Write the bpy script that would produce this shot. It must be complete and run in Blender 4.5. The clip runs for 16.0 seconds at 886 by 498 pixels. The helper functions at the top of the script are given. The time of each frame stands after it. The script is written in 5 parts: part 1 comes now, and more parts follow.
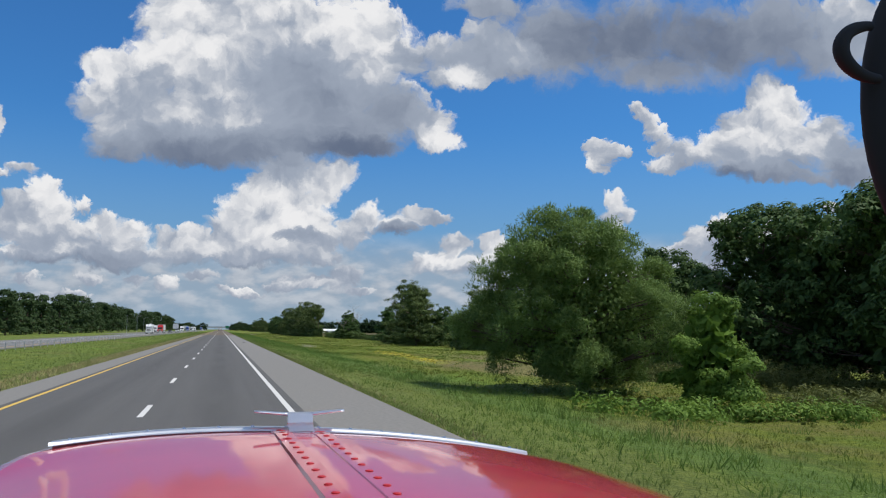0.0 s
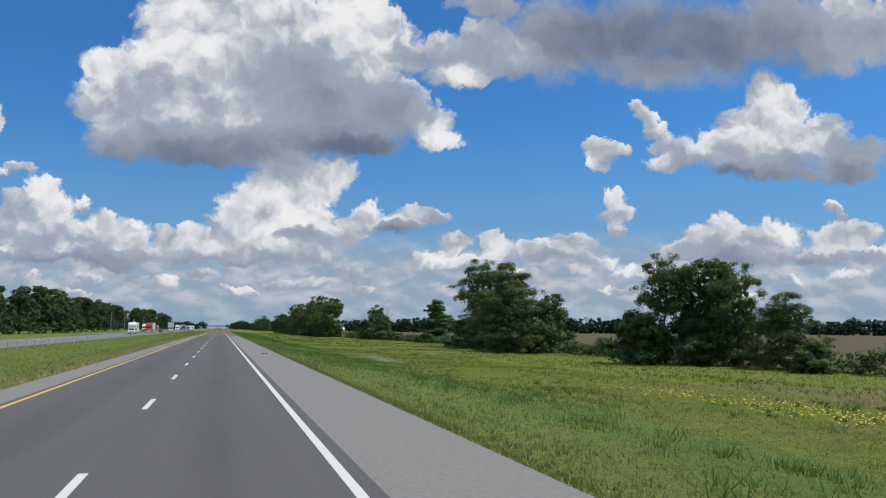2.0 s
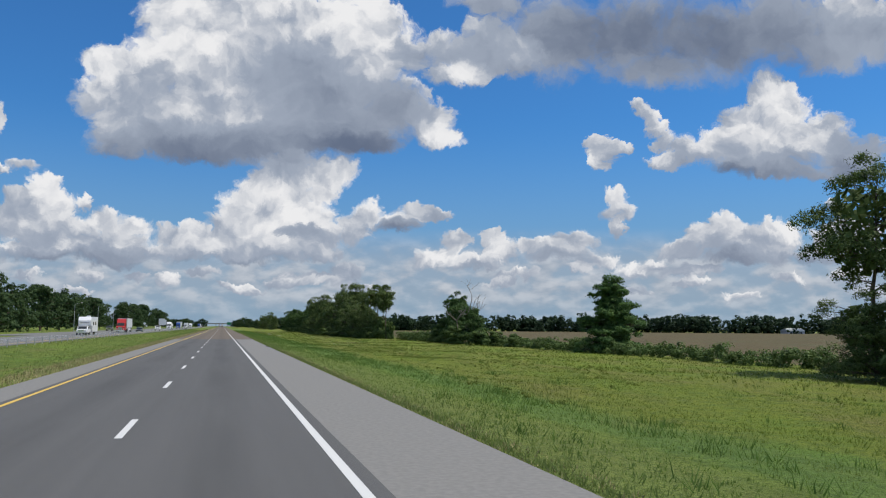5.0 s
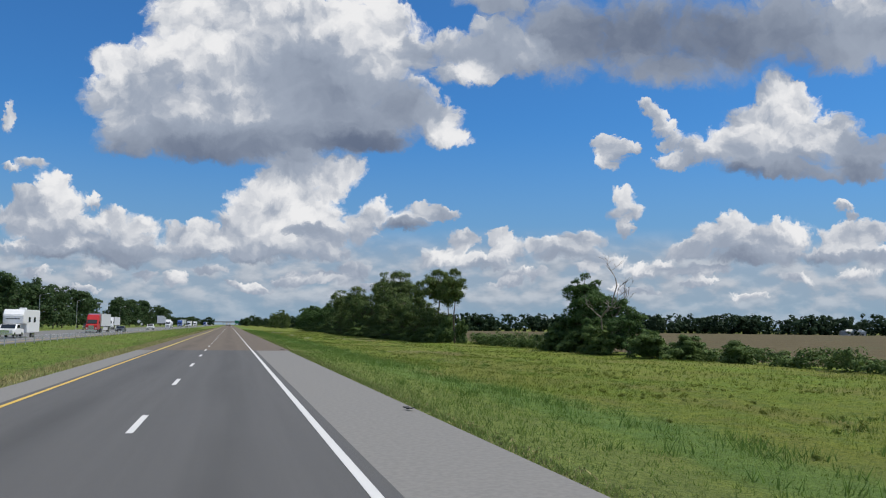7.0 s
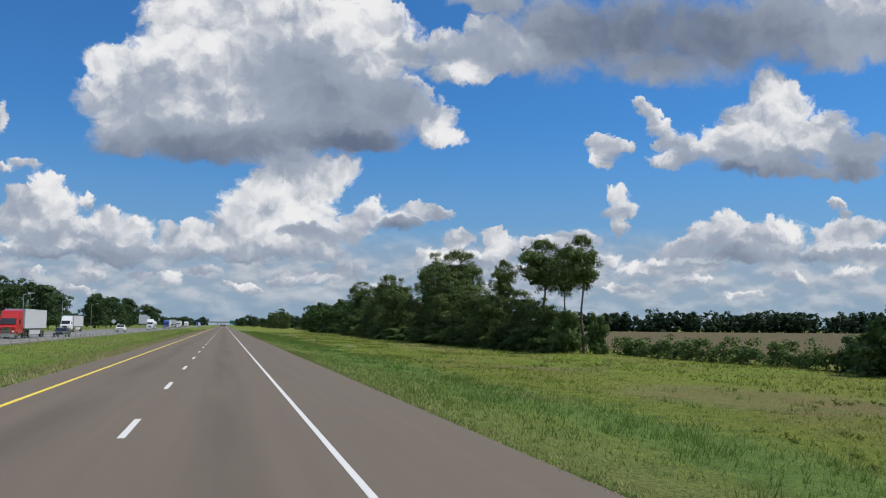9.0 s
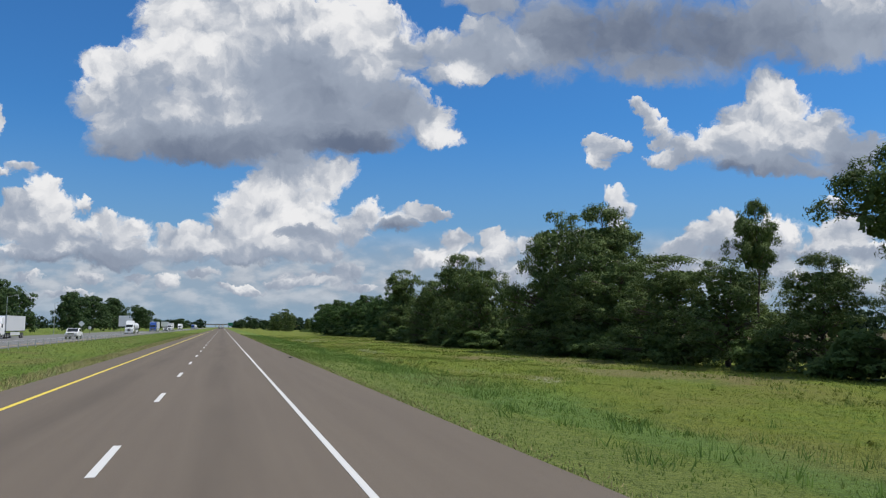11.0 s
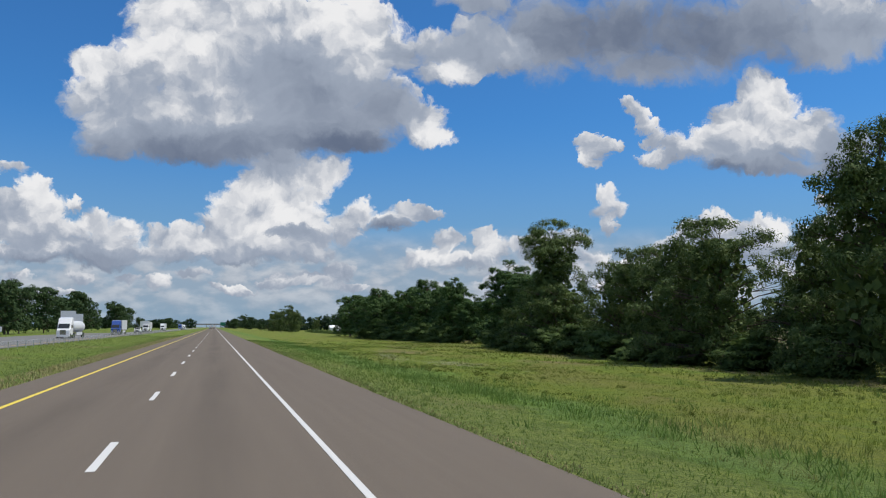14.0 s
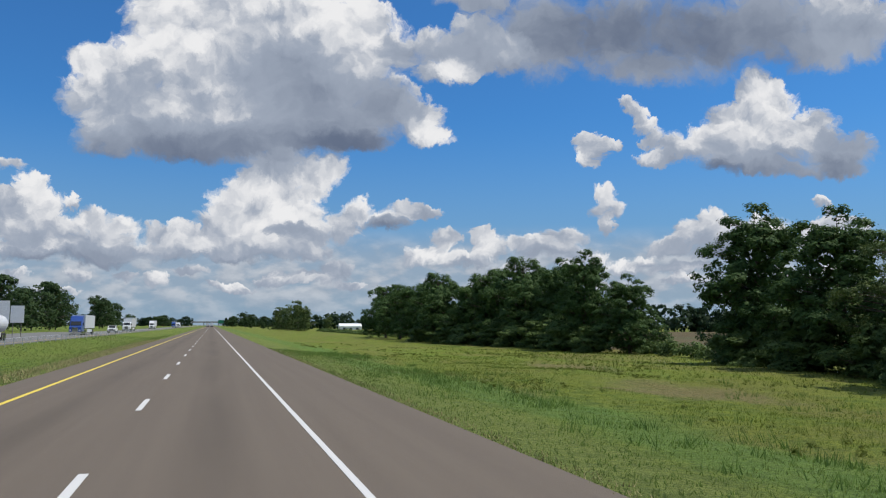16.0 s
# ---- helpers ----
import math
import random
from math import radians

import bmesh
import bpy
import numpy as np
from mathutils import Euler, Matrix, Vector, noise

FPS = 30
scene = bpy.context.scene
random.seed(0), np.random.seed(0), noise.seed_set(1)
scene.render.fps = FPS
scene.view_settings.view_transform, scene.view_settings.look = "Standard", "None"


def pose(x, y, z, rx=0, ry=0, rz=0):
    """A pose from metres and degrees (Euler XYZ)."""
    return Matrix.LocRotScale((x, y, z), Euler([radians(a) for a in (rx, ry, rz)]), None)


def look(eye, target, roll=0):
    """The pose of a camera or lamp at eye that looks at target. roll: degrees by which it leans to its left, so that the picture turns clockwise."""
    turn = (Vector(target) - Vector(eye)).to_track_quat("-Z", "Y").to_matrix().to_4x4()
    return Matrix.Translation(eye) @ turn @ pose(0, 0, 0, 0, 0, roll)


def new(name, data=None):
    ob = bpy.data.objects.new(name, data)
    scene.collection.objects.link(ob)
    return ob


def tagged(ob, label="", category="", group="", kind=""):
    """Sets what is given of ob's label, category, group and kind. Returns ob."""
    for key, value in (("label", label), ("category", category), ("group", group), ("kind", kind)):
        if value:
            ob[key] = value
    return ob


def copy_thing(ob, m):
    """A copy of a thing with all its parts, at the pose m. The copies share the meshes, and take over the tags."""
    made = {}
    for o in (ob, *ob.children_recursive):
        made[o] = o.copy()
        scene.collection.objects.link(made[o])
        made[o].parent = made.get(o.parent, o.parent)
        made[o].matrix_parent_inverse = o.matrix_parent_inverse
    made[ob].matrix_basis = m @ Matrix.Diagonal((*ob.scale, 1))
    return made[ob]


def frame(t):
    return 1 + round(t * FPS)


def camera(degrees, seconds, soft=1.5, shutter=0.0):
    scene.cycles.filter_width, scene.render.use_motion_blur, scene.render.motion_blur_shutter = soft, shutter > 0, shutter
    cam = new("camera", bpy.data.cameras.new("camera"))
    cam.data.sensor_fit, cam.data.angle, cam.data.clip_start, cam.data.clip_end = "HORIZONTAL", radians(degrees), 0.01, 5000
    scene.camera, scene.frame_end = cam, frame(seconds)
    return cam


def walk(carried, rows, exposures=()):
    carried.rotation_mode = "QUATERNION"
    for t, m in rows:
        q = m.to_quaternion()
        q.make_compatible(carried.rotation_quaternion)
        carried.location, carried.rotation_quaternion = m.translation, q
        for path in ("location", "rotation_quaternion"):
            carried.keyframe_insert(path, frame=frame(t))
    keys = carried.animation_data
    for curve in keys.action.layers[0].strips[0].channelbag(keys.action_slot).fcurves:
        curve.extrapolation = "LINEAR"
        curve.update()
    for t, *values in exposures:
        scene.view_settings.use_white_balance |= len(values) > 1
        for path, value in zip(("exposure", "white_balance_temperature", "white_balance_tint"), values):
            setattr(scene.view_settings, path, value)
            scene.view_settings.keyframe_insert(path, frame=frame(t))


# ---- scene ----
cam = camera(57.17, 16.0, soft=1.15)

# Seconds, way along the road, turn to the right, tilt up, lean to the right.
EYE = 2.12
DRIVE = [
    (0.0, 0.63, 15.21, 5.75, -0.46),
    (0.5, 16.15, 15.10, 5.70, -0.46),
    (1.0, 31.65, 14.37, 5.64, -0.54),
    (1.5, 47.63, 14.97, 5.67, -0.38),
    (2.0, 63.64, 15.21, 5.65, -0.36),
    (2.5, 79.55, 14.93, 5.68, -0.39),
    (3.0, 95.56, 14.75, 5.63, -0.35),
    (3.5, 112.20, 14.77, 5.56, -0.30),
    (4.0, 128.49, 15.30, 5.59, -0.36),
    (6.5, 208.61, 14.70, 5.42, -0.65),
    (7.0, 224.82, 14.65, 5.46, -0.67),
    (7.5, 240.66, 15.07, 5.42, -0.62),
    (8.0, 256.58, 15.31, 5.51, -0.55),
    (8.5, 272.73, 15.43, 5.44, -0.57),
    (9.0, 288.41, 15.00, 5.42, -0.44),
    (11.5, 368.53, 15.17, 5.49, -0.03),
    (12.0, 384.56, 15.17, 5.41, -0.01),
    (12.5, 400.53, 14.73, 5.38, -0.25),
    (13.0, 416.79, 14.66, 5.40, -0.21),
    (13.5, 432.77, 15.39, 5.38, 0.00),
    (14.0, 448.76, 15.66, 5.44, 0.09),
    (14.5, 464.97, 15.42, 5.39, 0.02),
    (15.0, 480.94, 14.45, 5.40, -0.23),
    (15.5, 497.16, 15.01, 5.40, -0.17),
    (16.0, 513.10, 15.83, 5.36, -0.13),
]
# How far the driver keeps to the right of the lane's middle line, in metres.
DRIFT_T, DRIFT_X = (0, 1, 2, 3, 4, 6.5, 9, 11.5, 12.5, 16), (0.12, 0.14, 0.17, 0.19, 0.15, 0.12, 0.10, 0.05, 0.03, 0.0)
walk(cam, [(t, pose(float(np.interp(t, DRIFT_T, DRIFT_X)), y, EYE, 90 + tilt, lean, -turn)) for t, y, turn, tilt, lean in DRIVE])

# ---- light ----
scene.view_settings.exposure = 0.0
SUN_FROM = Vector((0.60, -0.10, 1.0)).normalized()
sun = new("sun", bpy.data.lights.new("sun", "SUN"))
sun.data.energy, sun.data.angle, sun.data.color = 4.3, radians(0.6), (1.0, 0.96, 0.88)
sun.matrix_world = look(SUN_FROM * 50, (0, 0, 0))


# ---- node helpers ----
class Nodes:
    """Short hand for building a node tree."""

    def __init__(self, tree):
        self.tree = tree
        tree.nodes.clear()

    def add(self, kind, **inputs):
        node = self.tree.nodes.new(kind)
        for key, value in inputs.items():
            self.feed(node, key.replace("_", " "), value)
        return node

    def feed(self, node, key, value):
        socket = node.inputs[key]
        if isinstance(value, bpy.types.NodeSocket):
            self.tree.links.new(value, socket)
        else:
            socket.default_value = value

    def math(self, op, a, b=0.0, c=0.0, clamp=False):
        node = self.tree.nodes.new("ShaderNodeMath")
        node.operation, node.use_clamp = op, clamp
        for i, value in enumerate((a, b, c)):
            self.feed(node, i, value)
        return node.outputs[0]

    def vec(self, op, a, b=(0, 0, 0), c=(0, 0, 0)):
        node = self.tree.nodes.new("ShaderNodeVectorMath")
        node.operation = op
        for i, value in enumerate((a, b, c)):
            self.feed(node, i, value)
        return node.outputs["Value"] if op in ("DOT_PRODUCT", "LENGTH") else node.outputs["Vector"]

    def noise(self, vector, scale, detail=4.0, rough=0.55, colour=False, lacunarity=2.0):
        node = self.add("ShaderNodeTexNoise", Vector=vector, Scale=scale, Detail=detail, Roughness=rough, Lacunarity=lacunarity)
        return node.outputs["Color" if colour else "Fac"]

    def step(self, value, low, high, to_low=0.0, to_high=1.0):
        node = self.tree.nodes.new("ShaderNodeMapRange")
        node.interpolation_type = "SMOOTHSTEP"
        for i, v in enumerate((value, low, high, to_low, to_high)):
            self.feed(node, i, v)
        return node.outputs[0]

    def mix(self, fac, a, b, blend="MIX"):
        node = self.tree.nodes.new("ShaderNodeMix")
        node.data_type, node.blend_type = "RGBA", blend
        for i, value in ((0, fac), (6, a), (7, b)):
            self.feed(node, i, value if isinstance(value, (bpy.types.NodeSocket, float, int)) else (*value, 1.0))
        return node.outputs[2]

    def out(self, kind, socket):
        node = self.tree.nodes.new(kind)
        self.tree.links.new(socket, node.inputs["Surface"])


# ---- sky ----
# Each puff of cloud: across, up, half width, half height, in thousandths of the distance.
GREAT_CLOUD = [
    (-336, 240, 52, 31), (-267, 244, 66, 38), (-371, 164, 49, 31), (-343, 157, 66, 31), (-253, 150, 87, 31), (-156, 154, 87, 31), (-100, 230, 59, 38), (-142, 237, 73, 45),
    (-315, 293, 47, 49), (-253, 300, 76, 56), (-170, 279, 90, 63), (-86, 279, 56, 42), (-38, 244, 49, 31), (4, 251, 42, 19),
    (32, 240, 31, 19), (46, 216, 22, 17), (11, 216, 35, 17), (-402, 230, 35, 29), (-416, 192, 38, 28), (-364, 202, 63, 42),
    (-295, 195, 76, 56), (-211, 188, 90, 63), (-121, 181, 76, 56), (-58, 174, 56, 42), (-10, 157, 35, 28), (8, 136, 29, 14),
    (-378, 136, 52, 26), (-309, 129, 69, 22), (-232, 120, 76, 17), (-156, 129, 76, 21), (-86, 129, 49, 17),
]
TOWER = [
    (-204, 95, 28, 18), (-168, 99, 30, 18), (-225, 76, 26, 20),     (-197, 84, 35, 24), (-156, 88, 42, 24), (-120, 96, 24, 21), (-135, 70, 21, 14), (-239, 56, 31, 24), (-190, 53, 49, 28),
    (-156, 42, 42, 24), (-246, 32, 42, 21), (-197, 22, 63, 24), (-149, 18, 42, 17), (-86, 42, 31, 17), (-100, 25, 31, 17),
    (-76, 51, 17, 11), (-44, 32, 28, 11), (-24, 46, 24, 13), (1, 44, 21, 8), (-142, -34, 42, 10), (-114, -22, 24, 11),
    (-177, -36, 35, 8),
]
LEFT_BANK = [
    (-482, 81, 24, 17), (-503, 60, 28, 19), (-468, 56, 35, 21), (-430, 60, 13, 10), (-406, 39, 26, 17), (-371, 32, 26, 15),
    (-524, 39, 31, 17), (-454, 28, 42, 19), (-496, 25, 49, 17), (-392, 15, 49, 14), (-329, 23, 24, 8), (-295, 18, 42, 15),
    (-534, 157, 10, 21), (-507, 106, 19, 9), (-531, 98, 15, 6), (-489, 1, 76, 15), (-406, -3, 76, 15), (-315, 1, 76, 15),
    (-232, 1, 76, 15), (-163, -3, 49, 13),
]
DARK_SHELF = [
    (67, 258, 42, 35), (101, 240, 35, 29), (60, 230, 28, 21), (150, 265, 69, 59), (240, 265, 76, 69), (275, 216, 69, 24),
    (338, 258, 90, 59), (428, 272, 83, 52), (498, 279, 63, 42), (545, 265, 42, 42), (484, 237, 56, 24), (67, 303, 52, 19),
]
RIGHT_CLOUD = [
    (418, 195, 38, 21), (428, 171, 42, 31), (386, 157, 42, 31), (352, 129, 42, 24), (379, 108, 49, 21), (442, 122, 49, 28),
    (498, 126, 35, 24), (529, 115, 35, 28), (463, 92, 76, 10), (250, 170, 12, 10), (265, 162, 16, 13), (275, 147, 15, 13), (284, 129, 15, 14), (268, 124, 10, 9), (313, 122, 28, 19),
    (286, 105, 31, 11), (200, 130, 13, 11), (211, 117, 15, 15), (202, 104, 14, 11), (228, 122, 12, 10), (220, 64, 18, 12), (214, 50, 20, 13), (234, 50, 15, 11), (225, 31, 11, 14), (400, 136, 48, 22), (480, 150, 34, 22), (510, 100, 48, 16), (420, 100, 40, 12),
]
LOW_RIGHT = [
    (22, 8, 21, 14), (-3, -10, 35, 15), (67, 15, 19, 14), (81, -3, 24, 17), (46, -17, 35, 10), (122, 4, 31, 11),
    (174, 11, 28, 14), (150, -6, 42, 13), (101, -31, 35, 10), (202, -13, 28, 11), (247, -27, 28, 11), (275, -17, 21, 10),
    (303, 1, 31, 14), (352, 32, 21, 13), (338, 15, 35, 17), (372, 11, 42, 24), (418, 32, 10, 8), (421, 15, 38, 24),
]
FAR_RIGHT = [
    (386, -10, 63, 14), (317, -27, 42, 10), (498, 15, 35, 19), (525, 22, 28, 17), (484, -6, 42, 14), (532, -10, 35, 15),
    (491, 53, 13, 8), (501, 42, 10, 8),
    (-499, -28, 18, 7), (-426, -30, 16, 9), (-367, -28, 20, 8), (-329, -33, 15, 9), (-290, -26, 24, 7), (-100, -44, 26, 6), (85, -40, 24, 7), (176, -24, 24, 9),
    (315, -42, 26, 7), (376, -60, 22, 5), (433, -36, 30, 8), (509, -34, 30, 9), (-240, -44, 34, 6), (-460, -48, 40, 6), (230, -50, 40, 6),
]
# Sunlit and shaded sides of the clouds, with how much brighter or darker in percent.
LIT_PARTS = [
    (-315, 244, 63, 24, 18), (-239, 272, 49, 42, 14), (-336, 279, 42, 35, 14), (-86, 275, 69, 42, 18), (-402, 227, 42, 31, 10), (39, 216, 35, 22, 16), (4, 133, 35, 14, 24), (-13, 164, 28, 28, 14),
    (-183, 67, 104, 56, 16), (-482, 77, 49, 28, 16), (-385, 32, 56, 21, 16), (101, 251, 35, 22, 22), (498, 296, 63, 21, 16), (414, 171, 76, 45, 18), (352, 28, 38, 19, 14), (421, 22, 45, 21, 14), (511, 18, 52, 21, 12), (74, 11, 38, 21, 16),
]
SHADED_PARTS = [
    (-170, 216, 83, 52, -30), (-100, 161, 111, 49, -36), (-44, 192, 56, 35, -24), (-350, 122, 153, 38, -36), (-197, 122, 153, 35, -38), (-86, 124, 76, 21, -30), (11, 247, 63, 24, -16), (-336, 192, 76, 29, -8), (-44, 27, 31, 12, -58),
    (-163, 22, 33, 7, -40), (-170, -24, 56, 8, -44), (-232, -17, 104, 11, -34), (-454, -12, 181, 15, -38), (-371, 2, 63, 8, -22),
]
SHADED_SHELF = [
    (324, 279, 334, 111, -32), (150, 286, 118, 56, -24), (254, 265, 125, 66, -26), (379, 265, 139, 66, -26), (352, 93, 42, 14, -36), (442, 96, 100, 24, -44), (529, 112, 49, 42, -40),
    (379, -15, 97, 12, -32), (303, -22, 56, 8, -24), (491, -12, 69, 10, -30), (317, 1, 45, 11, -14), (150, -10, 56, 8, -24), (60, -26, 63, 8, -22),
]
world = bpy.data.worlds.new("sky")
scene.world = world
world.use_nodes = True
N = Nodes(world.node_tree)
way = N.add("ShaderNodeTexCoord").outputs["Generated"]
sky_tex = N.tree.nodes.new("ShaderNodeTexSky")
sky_tex.sky_type, sky_tex.sun_disc = "NISHITA", False
sky_tex.sun_elevation = math.asin(SUN_FROM.z)
sky_tex.sun_rotation = math.atan2(SUN_FROM.x, SUN_FROM.y)
sky_tex.air_density, sky_tex.dust_density, sky_tex.ozone_density = 1.0, 0.6, 2.0
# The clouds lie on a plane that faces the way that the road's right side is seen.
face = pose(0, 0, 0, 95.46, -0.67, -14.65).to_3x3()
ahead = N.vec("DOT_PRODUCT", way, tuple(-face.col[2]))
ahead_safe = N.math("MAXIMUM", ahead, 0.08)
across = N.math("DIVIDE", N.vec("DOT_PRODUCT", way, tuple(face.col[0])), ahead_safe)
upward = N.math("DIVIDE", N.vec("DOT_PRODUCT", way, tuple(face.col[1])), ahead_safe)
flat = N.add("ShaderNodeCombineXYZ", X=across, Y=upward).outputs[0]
warp = N.vec("SUBTRACT", N.noise(flat, 12.0, 3.0, 0.5, True), (0.5, 0.5, 0.5))
flat_w = N.vec("MULTIPLY_ADD", warp, (0.040, 0.034, 0.0), flat)
curl = N.vec("SUBTRACT", N.noise(flat_w, 46.0, 6.0, 0.66, True), (0.5, 0.5, 0.5))
flat_w = N.vec("MULTIPLY_ADD", curl, (0.036, 0.032, 0.0), flat_w)
fine = N.noise(flat_w, 48.0, 8.0, 0.62)
soft = N.noise(flat_w, 13.0, 4.0, 0.50)
soft_lit = N.noise(N.vec("ADD", flat_w, (0.006, 0.015, 0.0)), 13.0, 4.0, 0.50)
broad = N.noise(flat_w, 7.0, 4.0, 0.5)


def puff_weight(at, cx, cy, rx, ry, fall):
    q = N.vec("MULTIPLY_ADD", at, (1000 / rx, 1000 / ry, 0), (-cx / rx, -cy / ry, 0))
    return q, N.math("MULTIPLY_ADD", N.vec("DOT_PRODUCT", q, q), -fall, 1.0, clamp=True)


def follow(value):
    """The place in the sky again, worked out after the value, so that the shader needs little room."""
    return N.vec("MULTIPLY_ADD", value, (0, 0, 1e-6), flat_w)


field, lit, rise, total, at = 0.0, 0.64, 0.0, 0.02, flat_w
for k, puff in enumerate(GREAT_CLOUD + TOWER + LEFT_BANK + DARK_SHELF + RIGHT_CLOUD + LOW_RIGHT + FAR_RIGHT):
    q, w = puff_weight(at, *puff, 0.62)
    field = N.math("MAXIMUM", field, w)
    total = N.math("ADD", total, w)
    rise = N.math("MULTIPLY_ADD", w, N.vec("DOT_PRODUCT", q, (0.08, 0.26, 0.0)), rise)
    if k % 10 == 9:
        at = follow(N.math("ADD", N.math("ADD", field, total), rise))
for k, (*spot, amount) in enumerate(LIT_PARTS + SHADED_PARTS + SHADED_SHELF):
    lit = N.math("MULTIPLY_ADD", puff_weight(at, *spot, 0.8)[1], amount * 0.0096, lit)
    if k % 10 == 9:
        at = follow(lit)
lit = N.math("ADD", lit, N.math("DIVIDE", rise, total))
# Small flat clouds low over the horizon.
low_at = N.vec("MULTIPLY", N.vec("MULTIPLY_ADD", curl, (0.008, 0.006, 0.0), flat), (1.0, 2.1, 1.0))
low = N.noise(low_at, 20.0, 4.0, 0.50)
low_up = N.noise(N.vec("ADD", low_at, (0.004, 0.016, 0.0)), 20.0, 4.0, 0.50)
low_mask = N.step(upward, 0.03, -0.02)
low_field = N.math("MULTIPLY", N.step(low, 0.40, 0.60, 0.62, 0.95), low_mask)
# Broken cloud over the rest of the sky, outside the view.
rest = N.noise(N.vec("MULTIPLY", way, (1.0, 1.0, 2.2)), 3.2, 7.0, 0.6)
aside = N.math("MAXIMUM", N.step(ahead, 0.72, 0.6), N.step(upward, 0.36, 0.44))
rest_field = N.math("MULTIPLY", N.step(rest, 0.46, 0.60), aside)
field = N.math("MAXIMUM", field, N.math("MINIMUM", N.math("MULTIPLY", total, 0.52), 1.1))
edge = N.math("MULTIPLY_ADD", N.math("SUBTRACT", fine, 0.5), N.step(lit, 0.25, 0.7, 0.65, 1.35), field)
crisp = N.math("ADD", N.step(broad, 0.35, 0.65, 0.0, 0.22), N.step(lit, 0.25, 0.75, 0.80, 0.56))
body = N.math("MULTIPLY", N.step(edge, 0.30, crisp), N.step(ahead, 0.3, 0.5))
relief = N.math("MULTIPLY", N.math("SUBTRACT", soft, soft_lit), 1.7)
relief = N.math("ADD", relief, N.math("MULTIPLY", N.math("SUBTRACT", fine, 0.5), 0.20))
for size, weight in ((30.0, 0.17), (74.0, 0.13)):
    billow = N.tree.nodes.new("ShaderNodeTexVoronoi")
    billow.feature = "SMOOTH_F1"
    N.feed(billow, "Vector", N.vec("ADD", flat_w, (0.0, -0.22 / size, 0.0)))
    billow.inputs["Scale"].default_value = size
    billow.inputs["Smoothness"].default_value = 0.35
    relief = N.math("ADD", relief, N.math("MULTIPLY", N.math("SUBTRACT", 0.42, billow.outputs["Distance"]), weight))
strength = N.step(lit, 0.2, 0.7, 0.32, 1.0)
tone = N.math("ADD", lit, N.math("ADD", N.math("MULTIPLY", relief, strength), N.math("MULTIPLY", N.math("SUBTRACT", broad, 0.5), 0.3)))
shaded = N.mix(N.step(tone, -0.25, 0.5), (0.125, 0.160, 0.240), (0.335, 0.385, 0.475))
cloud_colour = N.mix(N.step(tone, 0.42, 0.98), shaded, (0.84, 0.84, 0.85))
low_tone = N.math("MULTIPLY_ADD", N.math("SUBTRACT", low, low_up), 1.4, N.math("ADD", N.math("MULTIPLY", low, 0.7), 0.13), clamp=True)
low_colour = N.mix(N.step(low_tone, 0.25, 0.85), (0.34, 0.395, 0.475), (0.53, 0.565, 0.62))
rest_colour = N.mix(N.step(rest, 0.5, 0.7), (0.80, 0.82, 0.85), (0.38, 0.41, 0.46))
blue = N.mix(1.0, sky_tex.outputs[0], (0.0300, 0.0740, 0.1175), "MULTIPLY")
height_ = N.add("ShaderNodeSeparateXYZ", Vector=way).outputs[2]
haze = N.step(height_, 0.26, 0.0)
blue = N.mix(N.math("MULTIPLY", haze, 0.8), blue, (0.22, 0.34, 0.49))
colour = N.mix(N.math("MULTIPLY", low_field, N.step(height_, 0.0, 0.05, 0.45, 1.0)), blue, low_colour)
colour = N.mix(rest_field, colour, rest_colour)
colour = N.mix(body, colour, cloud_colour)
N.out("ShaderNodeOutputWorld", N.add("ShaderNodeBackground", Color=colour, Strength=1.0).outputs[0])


# ---- materials ----
def material(name, build, rough=0.7, metal=0.0, bump=None, bump_depth=0.02, coat=0.0, leaf=0.0, spec=0.5):
    """build(N, place) gives the colour (a socket or a triple); bump(N, place) the relief."""
    m = bpy.data.materials.new(name)
    m.use_nodes = True
    n = Nodes(m.node_tree)
    place = n.add("ShaderNodeNewGeometry").outputs["Position"]
    shader = n.add("ShaderNodeBsdfPrincipled", Roughness=rough, Metallic=metal)
    shader.inputs["Coat Weight"].default_value = coat
    shader.inputs["Coat Roughness"].default_value = 0.03
    shader.inputs["Specular IOR Level"].default_value = spec
    tone_value = build(n, place) if callable(build) else (*build, 1.0)
    n.feed(shader, "Base Color", tone_value)
    if bump:
        b = n.add("ShaderNodeBump", Height=bump(n, place), Distance=bump_depth, Strength=1.0)
        n.feed(shader, "Normal", b.outputs[0])
    result = shader.outputs[0]
    if leaf:
        see = n.add("ShaderNodeBsdfTranslucent", Color=tone_value)
        result = n.add("ShaderNodeMixShader", Fac=leaf)
        n.tree.links.new(shader.outputs[0], result.inputs[1])
        n.tree.links.new(see.outputs[0], result.inputs[2])
        result = result.outputs[0]
    n.out("ShaderNodeOutputMaterial", result)
    return m


def plain(name, colour, rough=0.5, metal=0.0, vary=0.12, scale=6.0, coat=0.0):
    def build(n, place):
        f = n.step(n.noise(place, scale, 5.0), 0.3, 0.7)
        return n.mix(f, tuple(c * (1 - vary) for c in colour), tuple(min(1, c * (1 + vary)) for c in colour))
    return material(name, build, rough, metal, coat=coat)


